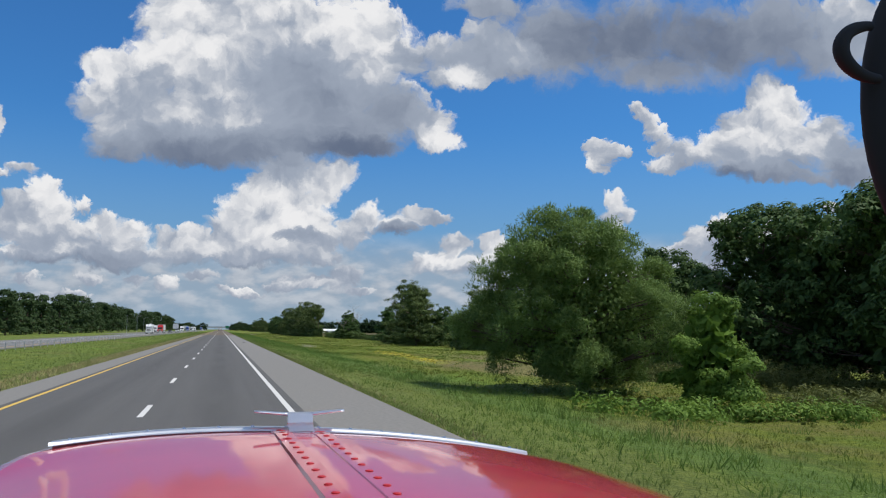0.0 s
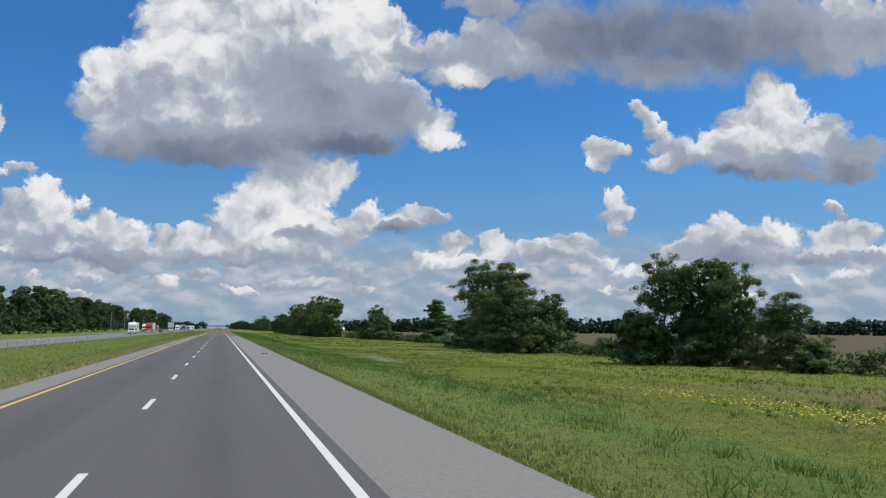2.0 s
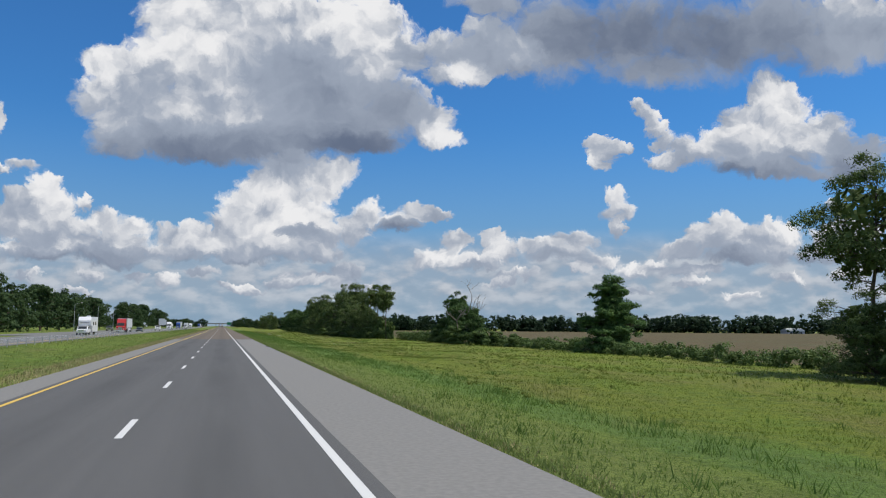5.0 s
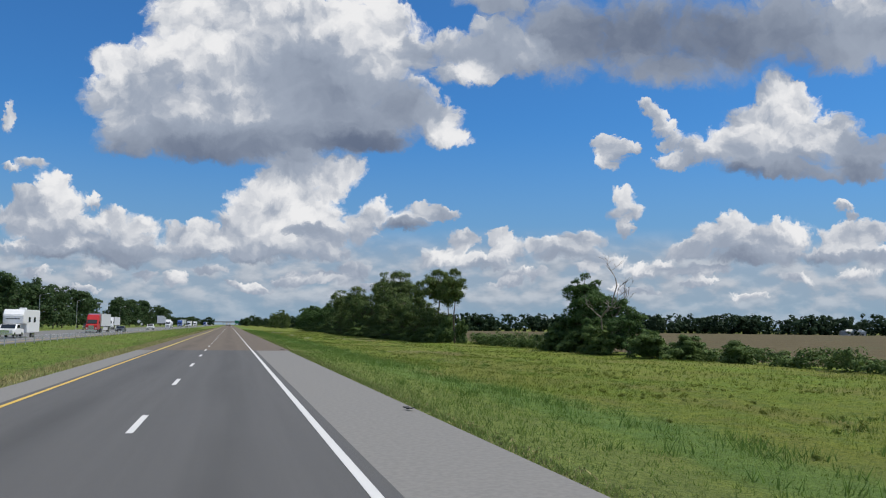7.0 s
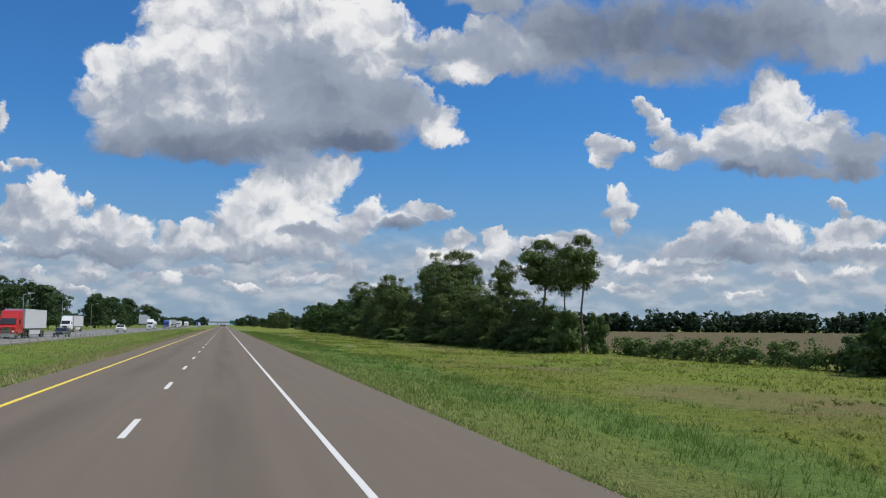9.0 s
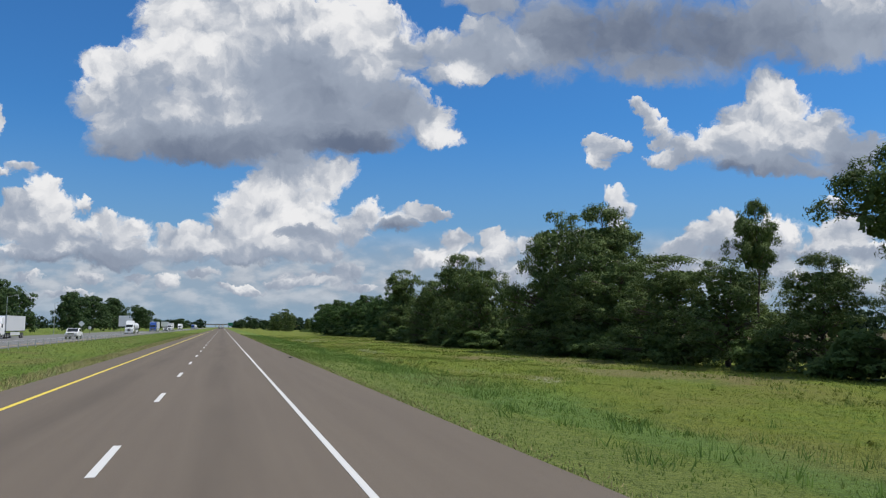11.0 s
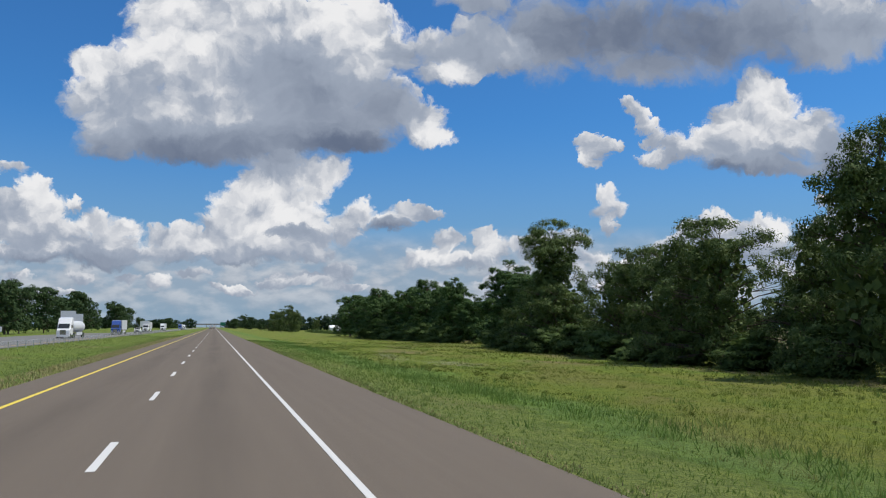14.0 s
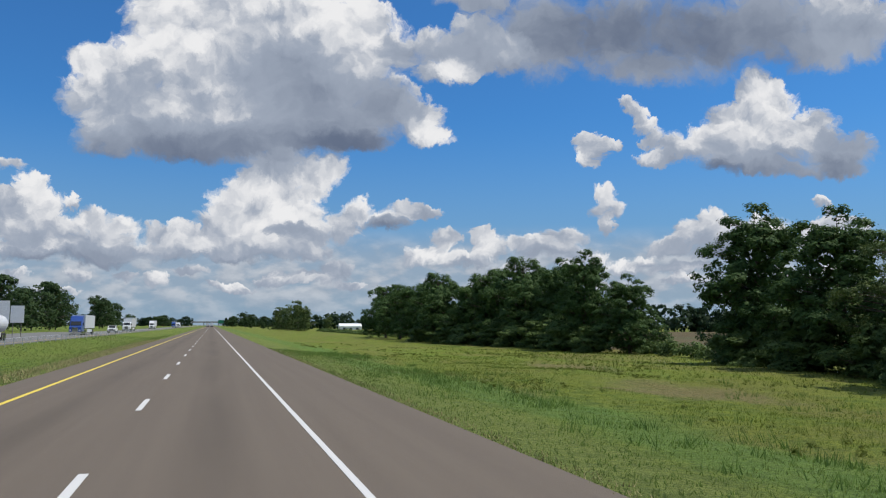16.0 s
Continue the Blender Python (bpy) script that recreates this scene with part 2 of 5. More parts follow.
def foliage(name, dark, light, rough=0.65, leaf=0.30):
    def build(n, place):
        geo = n.add("ShaderNodeNewGeometry").outputs["Random Per Island"]
        clump = n.step(n.noise(place, 1.3, 3.0), 0.33, 0.67)
        thing = n.add("ShaderNodeObjectInfo").outputs["Random"]
        f = n.math("ADD", n.math("MULTIPLY", geo, 0.28), n.math("MULTIPLY", clump, 0.72))
        c = n.mix(f, dark, light)
        return n.mix(n.math("MULTIPLY", thing, 0.35), c, tuple(0.5 * (a + b) * 1.25 for a, b in zip(dark, light)))
    return material(name, build, rough, leaf=leaf, spec=0.12)


PINE = foliage("pine_needles", (0.042, 0.074, 0.024), (0.143, 0.189, 0.057), leaf=0.17)
BROAD = foliage("broad_leaves", (0.031, 0.068, 0.022), (0.100, 0.163, 0.046), leaf=0.24)
WILLOW = foliage("willow_leaves", (0.075, 0.130, 0.034), (0.200, 0.290, 0.085), leaf=0.38)
BRIGHT = foliage("bright_leaves", (0.070, 0.140, 0.020), (0.190, 0.300, 0.055), leaf=0.30)
CEDAR = foliage("cedar_leaves", (0.040, 0.092, 0.030), (0.135, 0.225, 0.065), leaf=0.28)
SHRUB = foliage("shrub_leaves", (0.048, 0.085, 0.026), (0.140, 0.200, 0.058), leaf=0.25)
# Darker, bluer leaves: the cloud shadow over the far woods is in the colour.
SHADOWED_WOOD = foliage("distant_leaves", (0.018, 0.038, 0.020), (0.041, 0.072, 0.032))
FARLEAF = foliage("dark_leaves", (0.022, 0.045, 0.020), (0.072, 0.115, 0.040))
WEED = foliage("weed_leaves", (0.081, 0.106, 0.029), (0.174, 0.191, 0.061))
MEADOW = foliage("meadow_leaves", (0.085, 0.115, 0.020), (0.165, 0.185, 0.040), leaf=0.40)
BARK = plain("bark", (0.10, 0.075, 0.055), 0.9, vary=0.45, scale=3.0)
DEADWOOD = plain("bare_wood", (0.24, 0.21, 0.18), 0.85, vary=0.35, scale=4.0)


# Mown and worn spots in the grass: x, y, half width, half length.
DRY_SPOTS = [(25, 67, 10, 22), (33, 97, 8, 14), (23, 320, 7, 12), (29, 402, 7, 13), (33, 425, 6, 11), (27, 433, 5, 9), (24, 345, 5, 9), (30, 515, 6, 10), (22, 548, 4, 8), (27, 572, 4, 9), (37.5, 440, 5, 16), (37, 480, 5, 14), (36.5, 505, 5, 12), (38, 532, 5, 12)]


def grass_colour(n, place):
    broad_patch = n.noise(n.vec("MULTIPLY", place, (1.0, 0.45, 1.0)), 0.16, 5.0, 0.6)
    mid = n.noise(place, 1.1, 6.0, 0.65)
    tiny = n.noise(place, 9.0, 6.0, 0.75)
    c = n.mix(n.step(mid, 0.38, 0.62), (0.079, 0.123, 0.019), (0.179, 0.225, 0.040))
    x = n.add("ShaderNodeSeparateXYZ", Vector=place).outputs[0]
    mown = n.math("MULTIPLY", n.step(x, 10.0, 18.0), 0.09)
    c = n.mix(n.math("MULTIPLY", n.step(n.math("ADD", broad_patch, mown), 0.54, 0.68), 0.8), c, (0.183, 0.155, 0.058))
    large = n.noise(place, 0.035, 3.0)
    c = n.mix(n.math("MULTIPLY", n.step(large, 0.42, 0.6), 0.5), c, (0.167, 0.206, 0.034))
    bald = n.noise(n.vec("MULTIPLY", place, (1.0, 0.6, 1.0)), 0.055, 6.0, 0.65)
    c = n.mix(n.math("MULTIPLY", n.step(n.math("ADD", bald, mown), 0.64, 0.72), 0.8), c, (0.167, 0.119, 0.058))
    c = n.mix(n.math("MULTIPLY", n.step(broad_patch, 0.46, 0.34), 0.6), c, (0.130, 0.225, 0.025))
    spot = 0.0
    for cx, cy, rx, ry in DRY_SPOTS:
        off = n.vec("MULTIPLY", n.vec("SUBTRACT", place, (cx, cy, 0)), (1 / rx, 1 / ry, 0))
        spot = n.math("MAXIMUM", spot, n.math("SUBTRACT", 1.0, n.vec("LENGTH", off)))
    ragged = n.math("ADD", spot, n.math("MULTIPLY", n.math("SUBTRACT", n.noise(place, 0.5, 6.0, 0.7), 0.5), 1.3))
    c = n.mix(n.math("MULTIPLY", n.step(ragged, 0.05, 0.6), 0.6), c, n.mix(n.step(tiny, 0.4, 0.6), (0.124, 0.082, 0.038), (0.225, 0.176, 0.084)))
    wander = n.math("MULTIPLY_ADD", broad_patch, 7.0, n.math("ADD", x, -3.5))
    low_weeds = n.math("MULTIPLY", n.step(wander, 12.5, 15.0), n.step(mid, 0.30, 0.60, 0.12, 0.62))
    c = n.mix(n.math("MULTIPLY", low_weeds, n.step(ragged, 0.35, 0.05)), c, (0.159, 0.185, 0.016))
    verge = n.math("MULTIPLY", n.step(wander, 14.0, 11.0), n.step(wander, 8.0, 9.5))
    c = n.mix(n.math("MULTIPLY", verge, 0.6), c, (0.100, 0.185, 0.040))
    fringe = n.math("MULTIPLY", n.step(wander, 9.0, 7.0), n.step(x, 4.0, 5.0))
    c = n.mix(n.math("MULTIPLY", fringe, 0.6), c, (0.171, 0.201, 0.054))
    return n.mix(n.math("MULTIPLY", n.step(tiny, 0.56, 0.36), 0.75), c, (0.040, 0.065, 0.011))


def grass_relief(n, place):
    return n.math("ADD", n.noise(place, 9.0, 6.0, 0.7), n.math("MULTIPLY", n.noise(place, 1.3, 4.0), 2.0))


GRASS = material("grass_ground", grass_colour, 0.9, bump=grass_relief, bump_depth=0.12, spec=0.15)


def field_colour(n, place):
    rows_tex = n.noise(n.vec("MULTIPLY", place, (1.2, 0.05, 1.0)), 1.0, 3.0)
    big = n.noise(place, 0.02, 5.0)
    c = n.mix(n.step(rows_tex, 0.35, 0.65), (0.076, 0.059, 0.032), (0.121, 0.099, 0.053))
    return n.mix(n.math("MULTIPLY", n.step(big, 0.5, 0.65), 0.55), c, (0.081, 0.088, 0.041))


FIELD = material("crop_field", field_colour, 0.95, bump=lambda n, p: n.noise(p, 3.0, 5.0), bump_depth=0.15, spec=0.1)


def road_colour(base_a, base_b):
    def build(n, place):
        x = n.add("ShaderNodeSeparateXYZ", Vector=place).outputs[0]
        speckle = n.noise(place, 55.0, 3.0, 0.7)
        long = n.noise(n.vec("MULTIPLY", place, (2.4, 0.05, 1.0)), 1.0, 5.0, 0.6)
        c = n.mix(n.step(long, 0.2, 0.8), base_a, base_b)
        oil = 0.0
        for lane in (0.12, -3.55):
            off = n.math("ABSOLUTE", n.math("SUBTRACT", x, lane))
            oil = n.math("ADD", oil, n.math("MULTIPLY", n.step(off, 0.95, 0.0), 0.40))
        oil = n.math("MULTIPLY", oil, n.step(n.noise(n.vec("MULTIPLY", place, (0.6, 0.08, 1.0)), 1.0, 4.0), 0.2, 0.7))
        c = n.mix(oil, c, tuple(v * 0.45 for v in base_a))
        return n.mix(n.math("MULTIPLY", n.step(speckle, 0.4, 0.75), 0.3), c, tuple(min(1, v * 1.5) for v in base_b))
    return build


def gravel(n, place):
    return n.noise(place, 60.0, 3.0, 0.7)


ROAD_OLD = material("grey_asphalt", road_colour((0.086, 0.085, 0.083), (0.102, 0.100, 0.098)), 0.85, bump=gravel, bump_depth=0.006, spec=0.2)
ROAD_NEW = material("brown_asphalt", road_colour((0.118, 0.096, 0.075), (0.137, 0.112, 0.087)), 0.85, bump=gravel, bump_depth=0.006, spec=0.2)
SHOULDER = plain("shoulder_concrete", (0.178, 0.170, 0.156), 0.9, vary=0.10, scale=9.0)
FAR_ROAD = plain("worn_concrete", (0.143, 0.139, 0.133), 0.9, vary=0.12, scale=0.6)


def worn_paint(name, colour):
    def build(n, place):
        f = n.step(n.noise(place, 22.0, 6.0, 0.75), 0.62, 0.74)
        return n.mix(f, colour, tuple(v * 0.45 for v in colour))
    return material(name, build, 0.6)


WHITE_LINE = worn_paint("white_road_paint", (0.581, 0.572, 0.546))
YELLOW_LINE = worn_paint("yellow_road_paint", (0.600, 0.390, 0.060))
FRESH_YELLOW = worn_paint("fresh_yellow_road_paint", (0.680, 0.520, 0.050))
GALVANISED = plain("galvanised_steel", (0.50, 0.51, 0.52), 0.45, 0.8)
CHROME = plain("chrome", (0.80, 0.81, 0.83), 0.08, 1.0, vary=0.03)
RED_PAINT = plain("red_truck_paint", (0.52, 0.014, 0.026), 0.4, coat=1.0, vary=0.06)
RIVET_RED = plain("red_rivet_paint", (0.40, 0.008, 0.015), 0.6, vary=0.06)
ALUMINIUM = plain("polished_aluminium", (0.78, 0.78, 0.79), 0.32, 1.0, vary=0.06)
# Black plastic, darkened further for the shade of a cab roof left unbuilt.
SHADED_BLACK_PLASTIC = plain("black_plastic", (0.006, 0.006, 0.007), 0.75)
BLACK = plain("black_rubber", (0.018, 0.018, 0.019), 0.8)
GLASS = plain("dark_window_glass", (0.02, 0.025, 0.03), 0.05)
WHITE_BODY = plain("white_body_paint", (0.78, 0.78, 0.78), 0.3, coat=0.4, vary=0.05)
SILVER_BODY = plain("pale_grey_trailer", (0.52, 0.53, 0.54), 0.45, vary=0.06)
BLUE_BODY = plain("blue_body_paint", (0.02, 0.07, 0.30), 0.3, coat=0.5)
RED_BODY = plain("red_body_paint", (0.48, 0.02, 0.02), 0.3, coat=0.5)
DARK_BODY = plain("dark_body_paint", (0.03, 0.035, 0.04), 0.3, coat=0.5)
LAMP_GLASS = plain("lamp_glass", (0.75, 0.75, 0.72), 0.1)
CONCRETE = plain("bridge_concrete", (0.32, 0.31, 0.29), 0.9)
SIGN_BACK = plain("sign_metal", (0.72, 0.73, 0.73), 0.6)
GREEN_SIGN = plain("green_sign_face", (0.01, 0.16, 0.09), 0.5)
WOOD_POST = plain("grey_wood_post", (0.22, 0.19, 0.16), 0.9, vary=0.3)
SEEDHEAD = plain("dry_grass", (0.304, 0.264, 0.120), 0.9, vary=0.25)
PETAL = plain("pale_flowers", (0.368, 0.336, 0.288), 0.8, vary=0.15)
YELLOW_PETAL = plain("yellow_flowers", (0.65, 0.52, 0.03), 0.8)


def blade_build(n, place):
    geo = n.add("ShaderNodeNewGeometry").outputs["Random Per Island"]
    patch = n.step(n.noise(n.vec("MULTIPLY", place, (1.0, 0.45, 1.0)), 0.16, 5.0, 0.6), 0.50, 0.66)
    c = n.mix(geo, (0.108, 0.178, 0.034), (0.185, 0.255, 0.062))
    c = n.mix(n.math("MULTIPLY", patch, 0.6), c, (0.208, 0.197, 0.081))
    x = n.add("ShaderNodeSeparateXYZ", Vector=place).outputs[0]
    c = n.mix(n.math("MULTIPLY", n.step(x, 12.0, 15.5), 0.55), c, (0.157, 0.184, 0.026))
    return n.mix(n.math("MULTIPLY", n.step(x, 7.0, 5.4), 0.40), c, (0.185, 0.213, 0.076))


DEEP_BLADE = foliage("tuft_blades", (0.068, 0.127, 0.025), (0.152, 0.241, 0.055), leaf=0.45)
BLADE = material("grass_blades", blade_build, 0.7, leaf=0.5, spec=0.2)


# ---- mesh helpers ----
def fast_mesh(name, verts, faces, mat):
    """A mesh from arrays: verts (n, 3), faces (m, 3 or 4)."""
    mesh = bpy.data.meshes.new(name)
    verts, faces = np.asarray(verts, np.float32), np.asarray(faces, np.int32)
    count, corners = faces.shape
    mesh.vertices.add(len(verts))
    mesh.vertices.foreach_set("co", verts.ravel())
    mesh.loops.add(count * corners)
    mesh.loops.foreach_set("vertex_index", faces.ravel())
    mesh.polygons.add(count)
    mesh.polygons.foreach_set("loop_start", np.arange(0, count * corners, corners, dtype=np.int32))
    mesh.update(calc_edges=True)
    mesh.materials.append(mat)
    return mesh


def thing(name, label, category, group="", kind="", place=None):
    ob = new(name)
    ob.empty_display_size = 0.2
    if place is not None:
        ob.matrix_basis = place
    return tagged(ob, label, category, group, kind)


def part(name, bm, mat, parent, label="", smooth=False):
    """Links a bmesh as one mesh object under a thing or a part."""
    mesh = bpy.data.meshes.new(name)
    if smooth:
        for face_ in bm.faces:
            face_.smooth = True
    bm.to_mesh(mesh)
    bm.free()
    return mesh_part(name, mesh, mat, parent, label)


def mesh_part(name, mesh, mat, parent, label=""):
    if not mesh.materials:
        mesh.materials.append(mat)
    ob = new(name, mesh)
    ob.parent = parent
    return tagged(ob, label)


def box(size, at=(0, 0, 0), bevel=0.0, turn=None):
    bm = bmesh.new()
    m = Matrix.Translation(at) @ (turn or Matrix.Identity(4)) @ Matrix.Diagonal((*size, 1))
    bmesh.ops.create_cube(bm, size=1.0, matrix=m)
    if bevel:
        bmesh.ops.bevel(bm, geom=bm.edges[:], offset=bevel, segments=2, affect="EDGES")
    return bm


def prism(profile, width, at=(0, 0, 0), bevel=0.0):
    """A side profile of (y, z) drawn out across x."""
    bm = bmesh.new()
    ring = [bm.verts.new((at[0] - width / 2, at[1] + y, at[2] + z)) for y, z in profile]
    face_ = bm.faces.new(ring)
    grown = bmesh.ops.extrude_face_region(bm, geom=[face_])["geom"]
    bmesh.ops.translate(bm, verts=[g for g in grown if isinstance(g, bmesh.types.BMVert)], vec=(width, 0, 0))
    bmesh.ops.recalc_face_normals(bm, faces=bm.faces[:])
    if bevel:
        bmesh.ops.bevel(bm, geom=bm.edges[:], offset=bevel, segments=2, affect="EDGES")
    return bm


def rod(a, b, r1, r2=None, sides=10, bm=None):
    bm = bm or bmesh.new()
    a, b = Vector(a), Vector(b)
    turn = (b - a).to_track_quat("Z", "Y").to_matrix().to_4x4()
    bmesh.ops.create_cone(bm, cap_ends=True, segments=sides, radius1=r1, radius2=r1 if r2 is None else r2,
                          depth=(b - a).length, matrix=Matrix.Translation((a + b) / 2) @ turn)
    return bm


def tube(points, radii, sides, verts, faces):
    """Adds a tapering tube along points to the lists verts and faces."""
    points = [Vector(p) for p in points]
    start = len(verts)
    for i, p in enumerate(points):
        d = (points[min(i + 1, len(points) - 1)] - points[max(i - 1, 0)]).normalized()
        side = d.orthogonal().normalized()
        other = d.cross(side)
        for k in range(sides):
            a = 2 * math.pi * k / sides
            verts.append(p + (side * math.cos(a) + other * math.sin(a)) * radii[i])
    for i in range(len(points) - 1):
        for k in range(sides):
            a, b = start + i * sides + k, start + i * sides + (k + 1) % sides
            faces.append((a, b, b + sides, a + sides))


def sheet(name, xs, ys, height, mat, label, category):
    """A structure sheet over a grid of xs and ys."""
    X, Y = np.meshgrid(xs, ys)
    Z = height(X, Y)
    verts = np.stack([X.ravel(), Y.ravel(), Z.ravel()], 1)
    w = len(xs)
    i = np.arange(len(ys) - 1)[:, None] * w + np.arange(w - 1)[None]
    i = i.ravel()
    mesh = fast_mesh(name, verts, np.stack([i, i + 1, i + w + 1, i + w], 1), mat)
    mesh.polygons.foreach_set("use_smooth", np.ones(len(mesh.polygons), bool))
    return tagged(new(name, mesh), label, category, kind="structure")


# ---- ground and roads ----
PROFILE_X = [-4500, -90, -60, -46, -42, -34.2, -20.8, -17, -13.5, -10.5, -6.9, -6.6, 4.7, 5.0, 8, 13, 20, 28, 36, 46, 60, 4500]
PROFILE_Z = [-0.3, -0.3, -0.2, -0.1, -0.07, -0.07, -0.07, -0.35, -0.65, -0.45, -0.06, -0.12, -0.12, -0.06, -0.32, -0.72, -0.92, -1.05, -1.2, -1.3, -1.3, -1.3]


def lumps(x, y, seed):
    """Smooth random bumps over the plane, from -1 to 1."""
    x, y = np.asarray(x, float), np.asarray(y, float)
    i, j = np.floor(x), np.floor(y)
    u, v = x - i, y - j
    u, v = u * u * (3 - 2 * u), v * v * (3 - 2 * v)

    def at(a, b):
        h = np.sin(a * 127.1 + b * 311.7 + seed * 74.7) * 43758.5453
        return 2 * (h - np.floor(h)) - 1

    low = at(i, j) * (1 - u) + at(i + 1, j) * u
    return low * (1 - v) + (at(i, j + 1) * (1 - u) + at(i + 1, j + 1) * u) * v


def ground_height(x, y):
    z = np.interp(x, PROFILE_X, PROFILE_Z)
    wild = np.clip((x - 7) / 8, 0, 1) * np.clip((56 - x) / 6, 0, 1)
    z = z + wild * 0.06 * (np.sin(x * 0.31 + y * 0.17) + np.sin(y * 0.23 - x * 0.11 + 1.3))
    return z + wild * (0.09 * lumps(x / 2.6, y / 3.4, 1) + 0.055 * lumps(x / 1.2, y / 1.5, 2))


xs = sorted(set(PROFILE_X) | set(np.arange(5.6, 40, 0.6).round(2)) | set(np.arange(40, 62, 2.0).round(2)) | {-2000, -600, -250, 75, 100, 130, 200, 500, 1500})
ys = np.concatenate([np.arange(-60, 6, 3.0), np.arange(6, 640, 1.0), np.arange(640, 1400, 20.0), [1500, 1800, 2300, 3000, 4700]])
ys = np.concatenate([[-3000, -800, -200], ys])
sheet("ground", np.array(xs, float), ys, ground_height, GRASS, "green roadside grass with dry patches and weeds", "grass")
sheet("field", np.array([55, 56, 58, 90, 200, 500, 1200.0]), np.array([-300, 150, 300, 500, 700, 900.0]),
      lambda x, y: np.where(x < 55.5, -1.6, np.interp(x, PROFILE_X, PROFILE_Z) + 0.14), FIELD, "bare brown harvested crop field", "field")

JOINT = 294.0
WHITE_X, DASH_X, YELLOW_X = 1.97, -1.69, -5.35


def slab(name, x0, x1, y0, y1, z, mat, label, category, steps=1):
    bm = bmesh.new()
    for i in range(steps):
        a, b = y0 + (y1 - y0) * i / steps, y0 + (y1 - y0) * (i + 1) / steps
        vs = [bm.verts.new(v) for v in ((x0, a, z), (x1, a, z), (x1, b, z), (x0, b, z))]
        bm.faces.new(vs)
    bmesh.ops.remove_doubles(bm, verts=bm.verts[:], dist=1e-4)
    grown = bmesh.ops.extrude_face_region(bm, geom=bm.faces[:])["geom"]
    bmesh.ops.translate(bm, verts=[g for g in grown if isinstance(g, bmesh.types.BMVert)], vec=(0, 0, -0.25))
    bmesh.ops.recalc_face_normals(bm, faces=bm.faces[:])
    mesh = bpy.data.meshes.new(name)
    bm.to_mesh(mesh)
    bm.free()
    mesh.materials.append(mat)
    return tagged(new(name, mesh), label, category, kind="structure")


slab("road", -5.62, 2.3, -60, JOINT, 0, ROAD_OLD, "grey worn asphalt carriageway", "road", 8)
slab("road", -5.62, 2.3, JOINT, 4600, 0, ROAD_NEW, "brownish newer asphalt carriageway", "road", 20)
slab("shoulder", 2.3, 4.85, -60, JOINT - 0.6, -0.004, SHOULDER, "pale grey paved road shoulder", "road shoulder", 8)
slab("shoulder", 2.3, 5.05, JOINT - 0.6, 4600, -0.004, ROAD_NEW, "brownish asphalt road shoulder", "road shoulder", 20)
slab("shoulder", -6.9, -5.62, -60, JOINT, -0.004, SHOULDER, "narrow grey inner road shoulder", "road shoulder", 8)
slab("shoulder", -6.9, -5.62, JOINT, 4600, -0.004, ROAD_NEW, "narrow brownish inner road shoulder", "road shoulder", 20)
slab("opposite_road", -34.2, -20.8, -60, 4600, 0.0, FAR_ROAD, "pale worn carriageway of the oncoming traffic", "road", 30)
slab("ramp", -44.0, -34.2, 330, 760, -0.004, FAR_ROAD, "pale paved lay-by beside the opposite road", "road", 6)


def stripe(name, x, y0, y1, w, mat, label, steps=1):
    slab(name, x - w / 2, x + w / 2, y0, y1, 0.006, mat, label, "road marking", steps)


stripe("edge_line", WHITE_X, -60, JOINT, 0.16, WHITE_LINE, "solid white painted edge line")
stripe("edge_line", WHITE_X - 0.02, JOINT, 4600, 0.115, WHITE_LINE, "solid white painted edge line")
stripe("edge_line", YELLOW_X, -60, JOINT, 0.13, YELLOW_LINE, "solid faded yellow painted edge line")
stripe("edge_line", YELLOW_X, JOINT, 4600, 0.15, FRESH_YELLOW, "solid bright yellow painted edge line")
stripe("far_edge_line", -22.3, -60, 4600, 0.13, YELLOW_LINE, "yellow edge line of the opposite road")
stripe("far_edge_line", -29.8, -60, 4600, 0.13, WHITE_LINE, "white edge line of the opposite road")
dash_ends = [24.85 + 12.95 * k for k in range(-4, 21)] + [283.9 + 12.04 * k for k in range(1, 10)] + [392.2 + 12.15 * k for k in range(1, 60)]
first = None
for end in dash_ends:
    if first is None:
        first = slab("lane_dash", -0.07, 0.07, -3.2, 0, 0.006, WHITE_LINE, "white painted lane dash", "road marking")
        tagged(first, group="lane dashes")
        first.location = (DASH_X, end, 0)
    else:
        copy_thing(first, pose(DASH_X, end, 0))


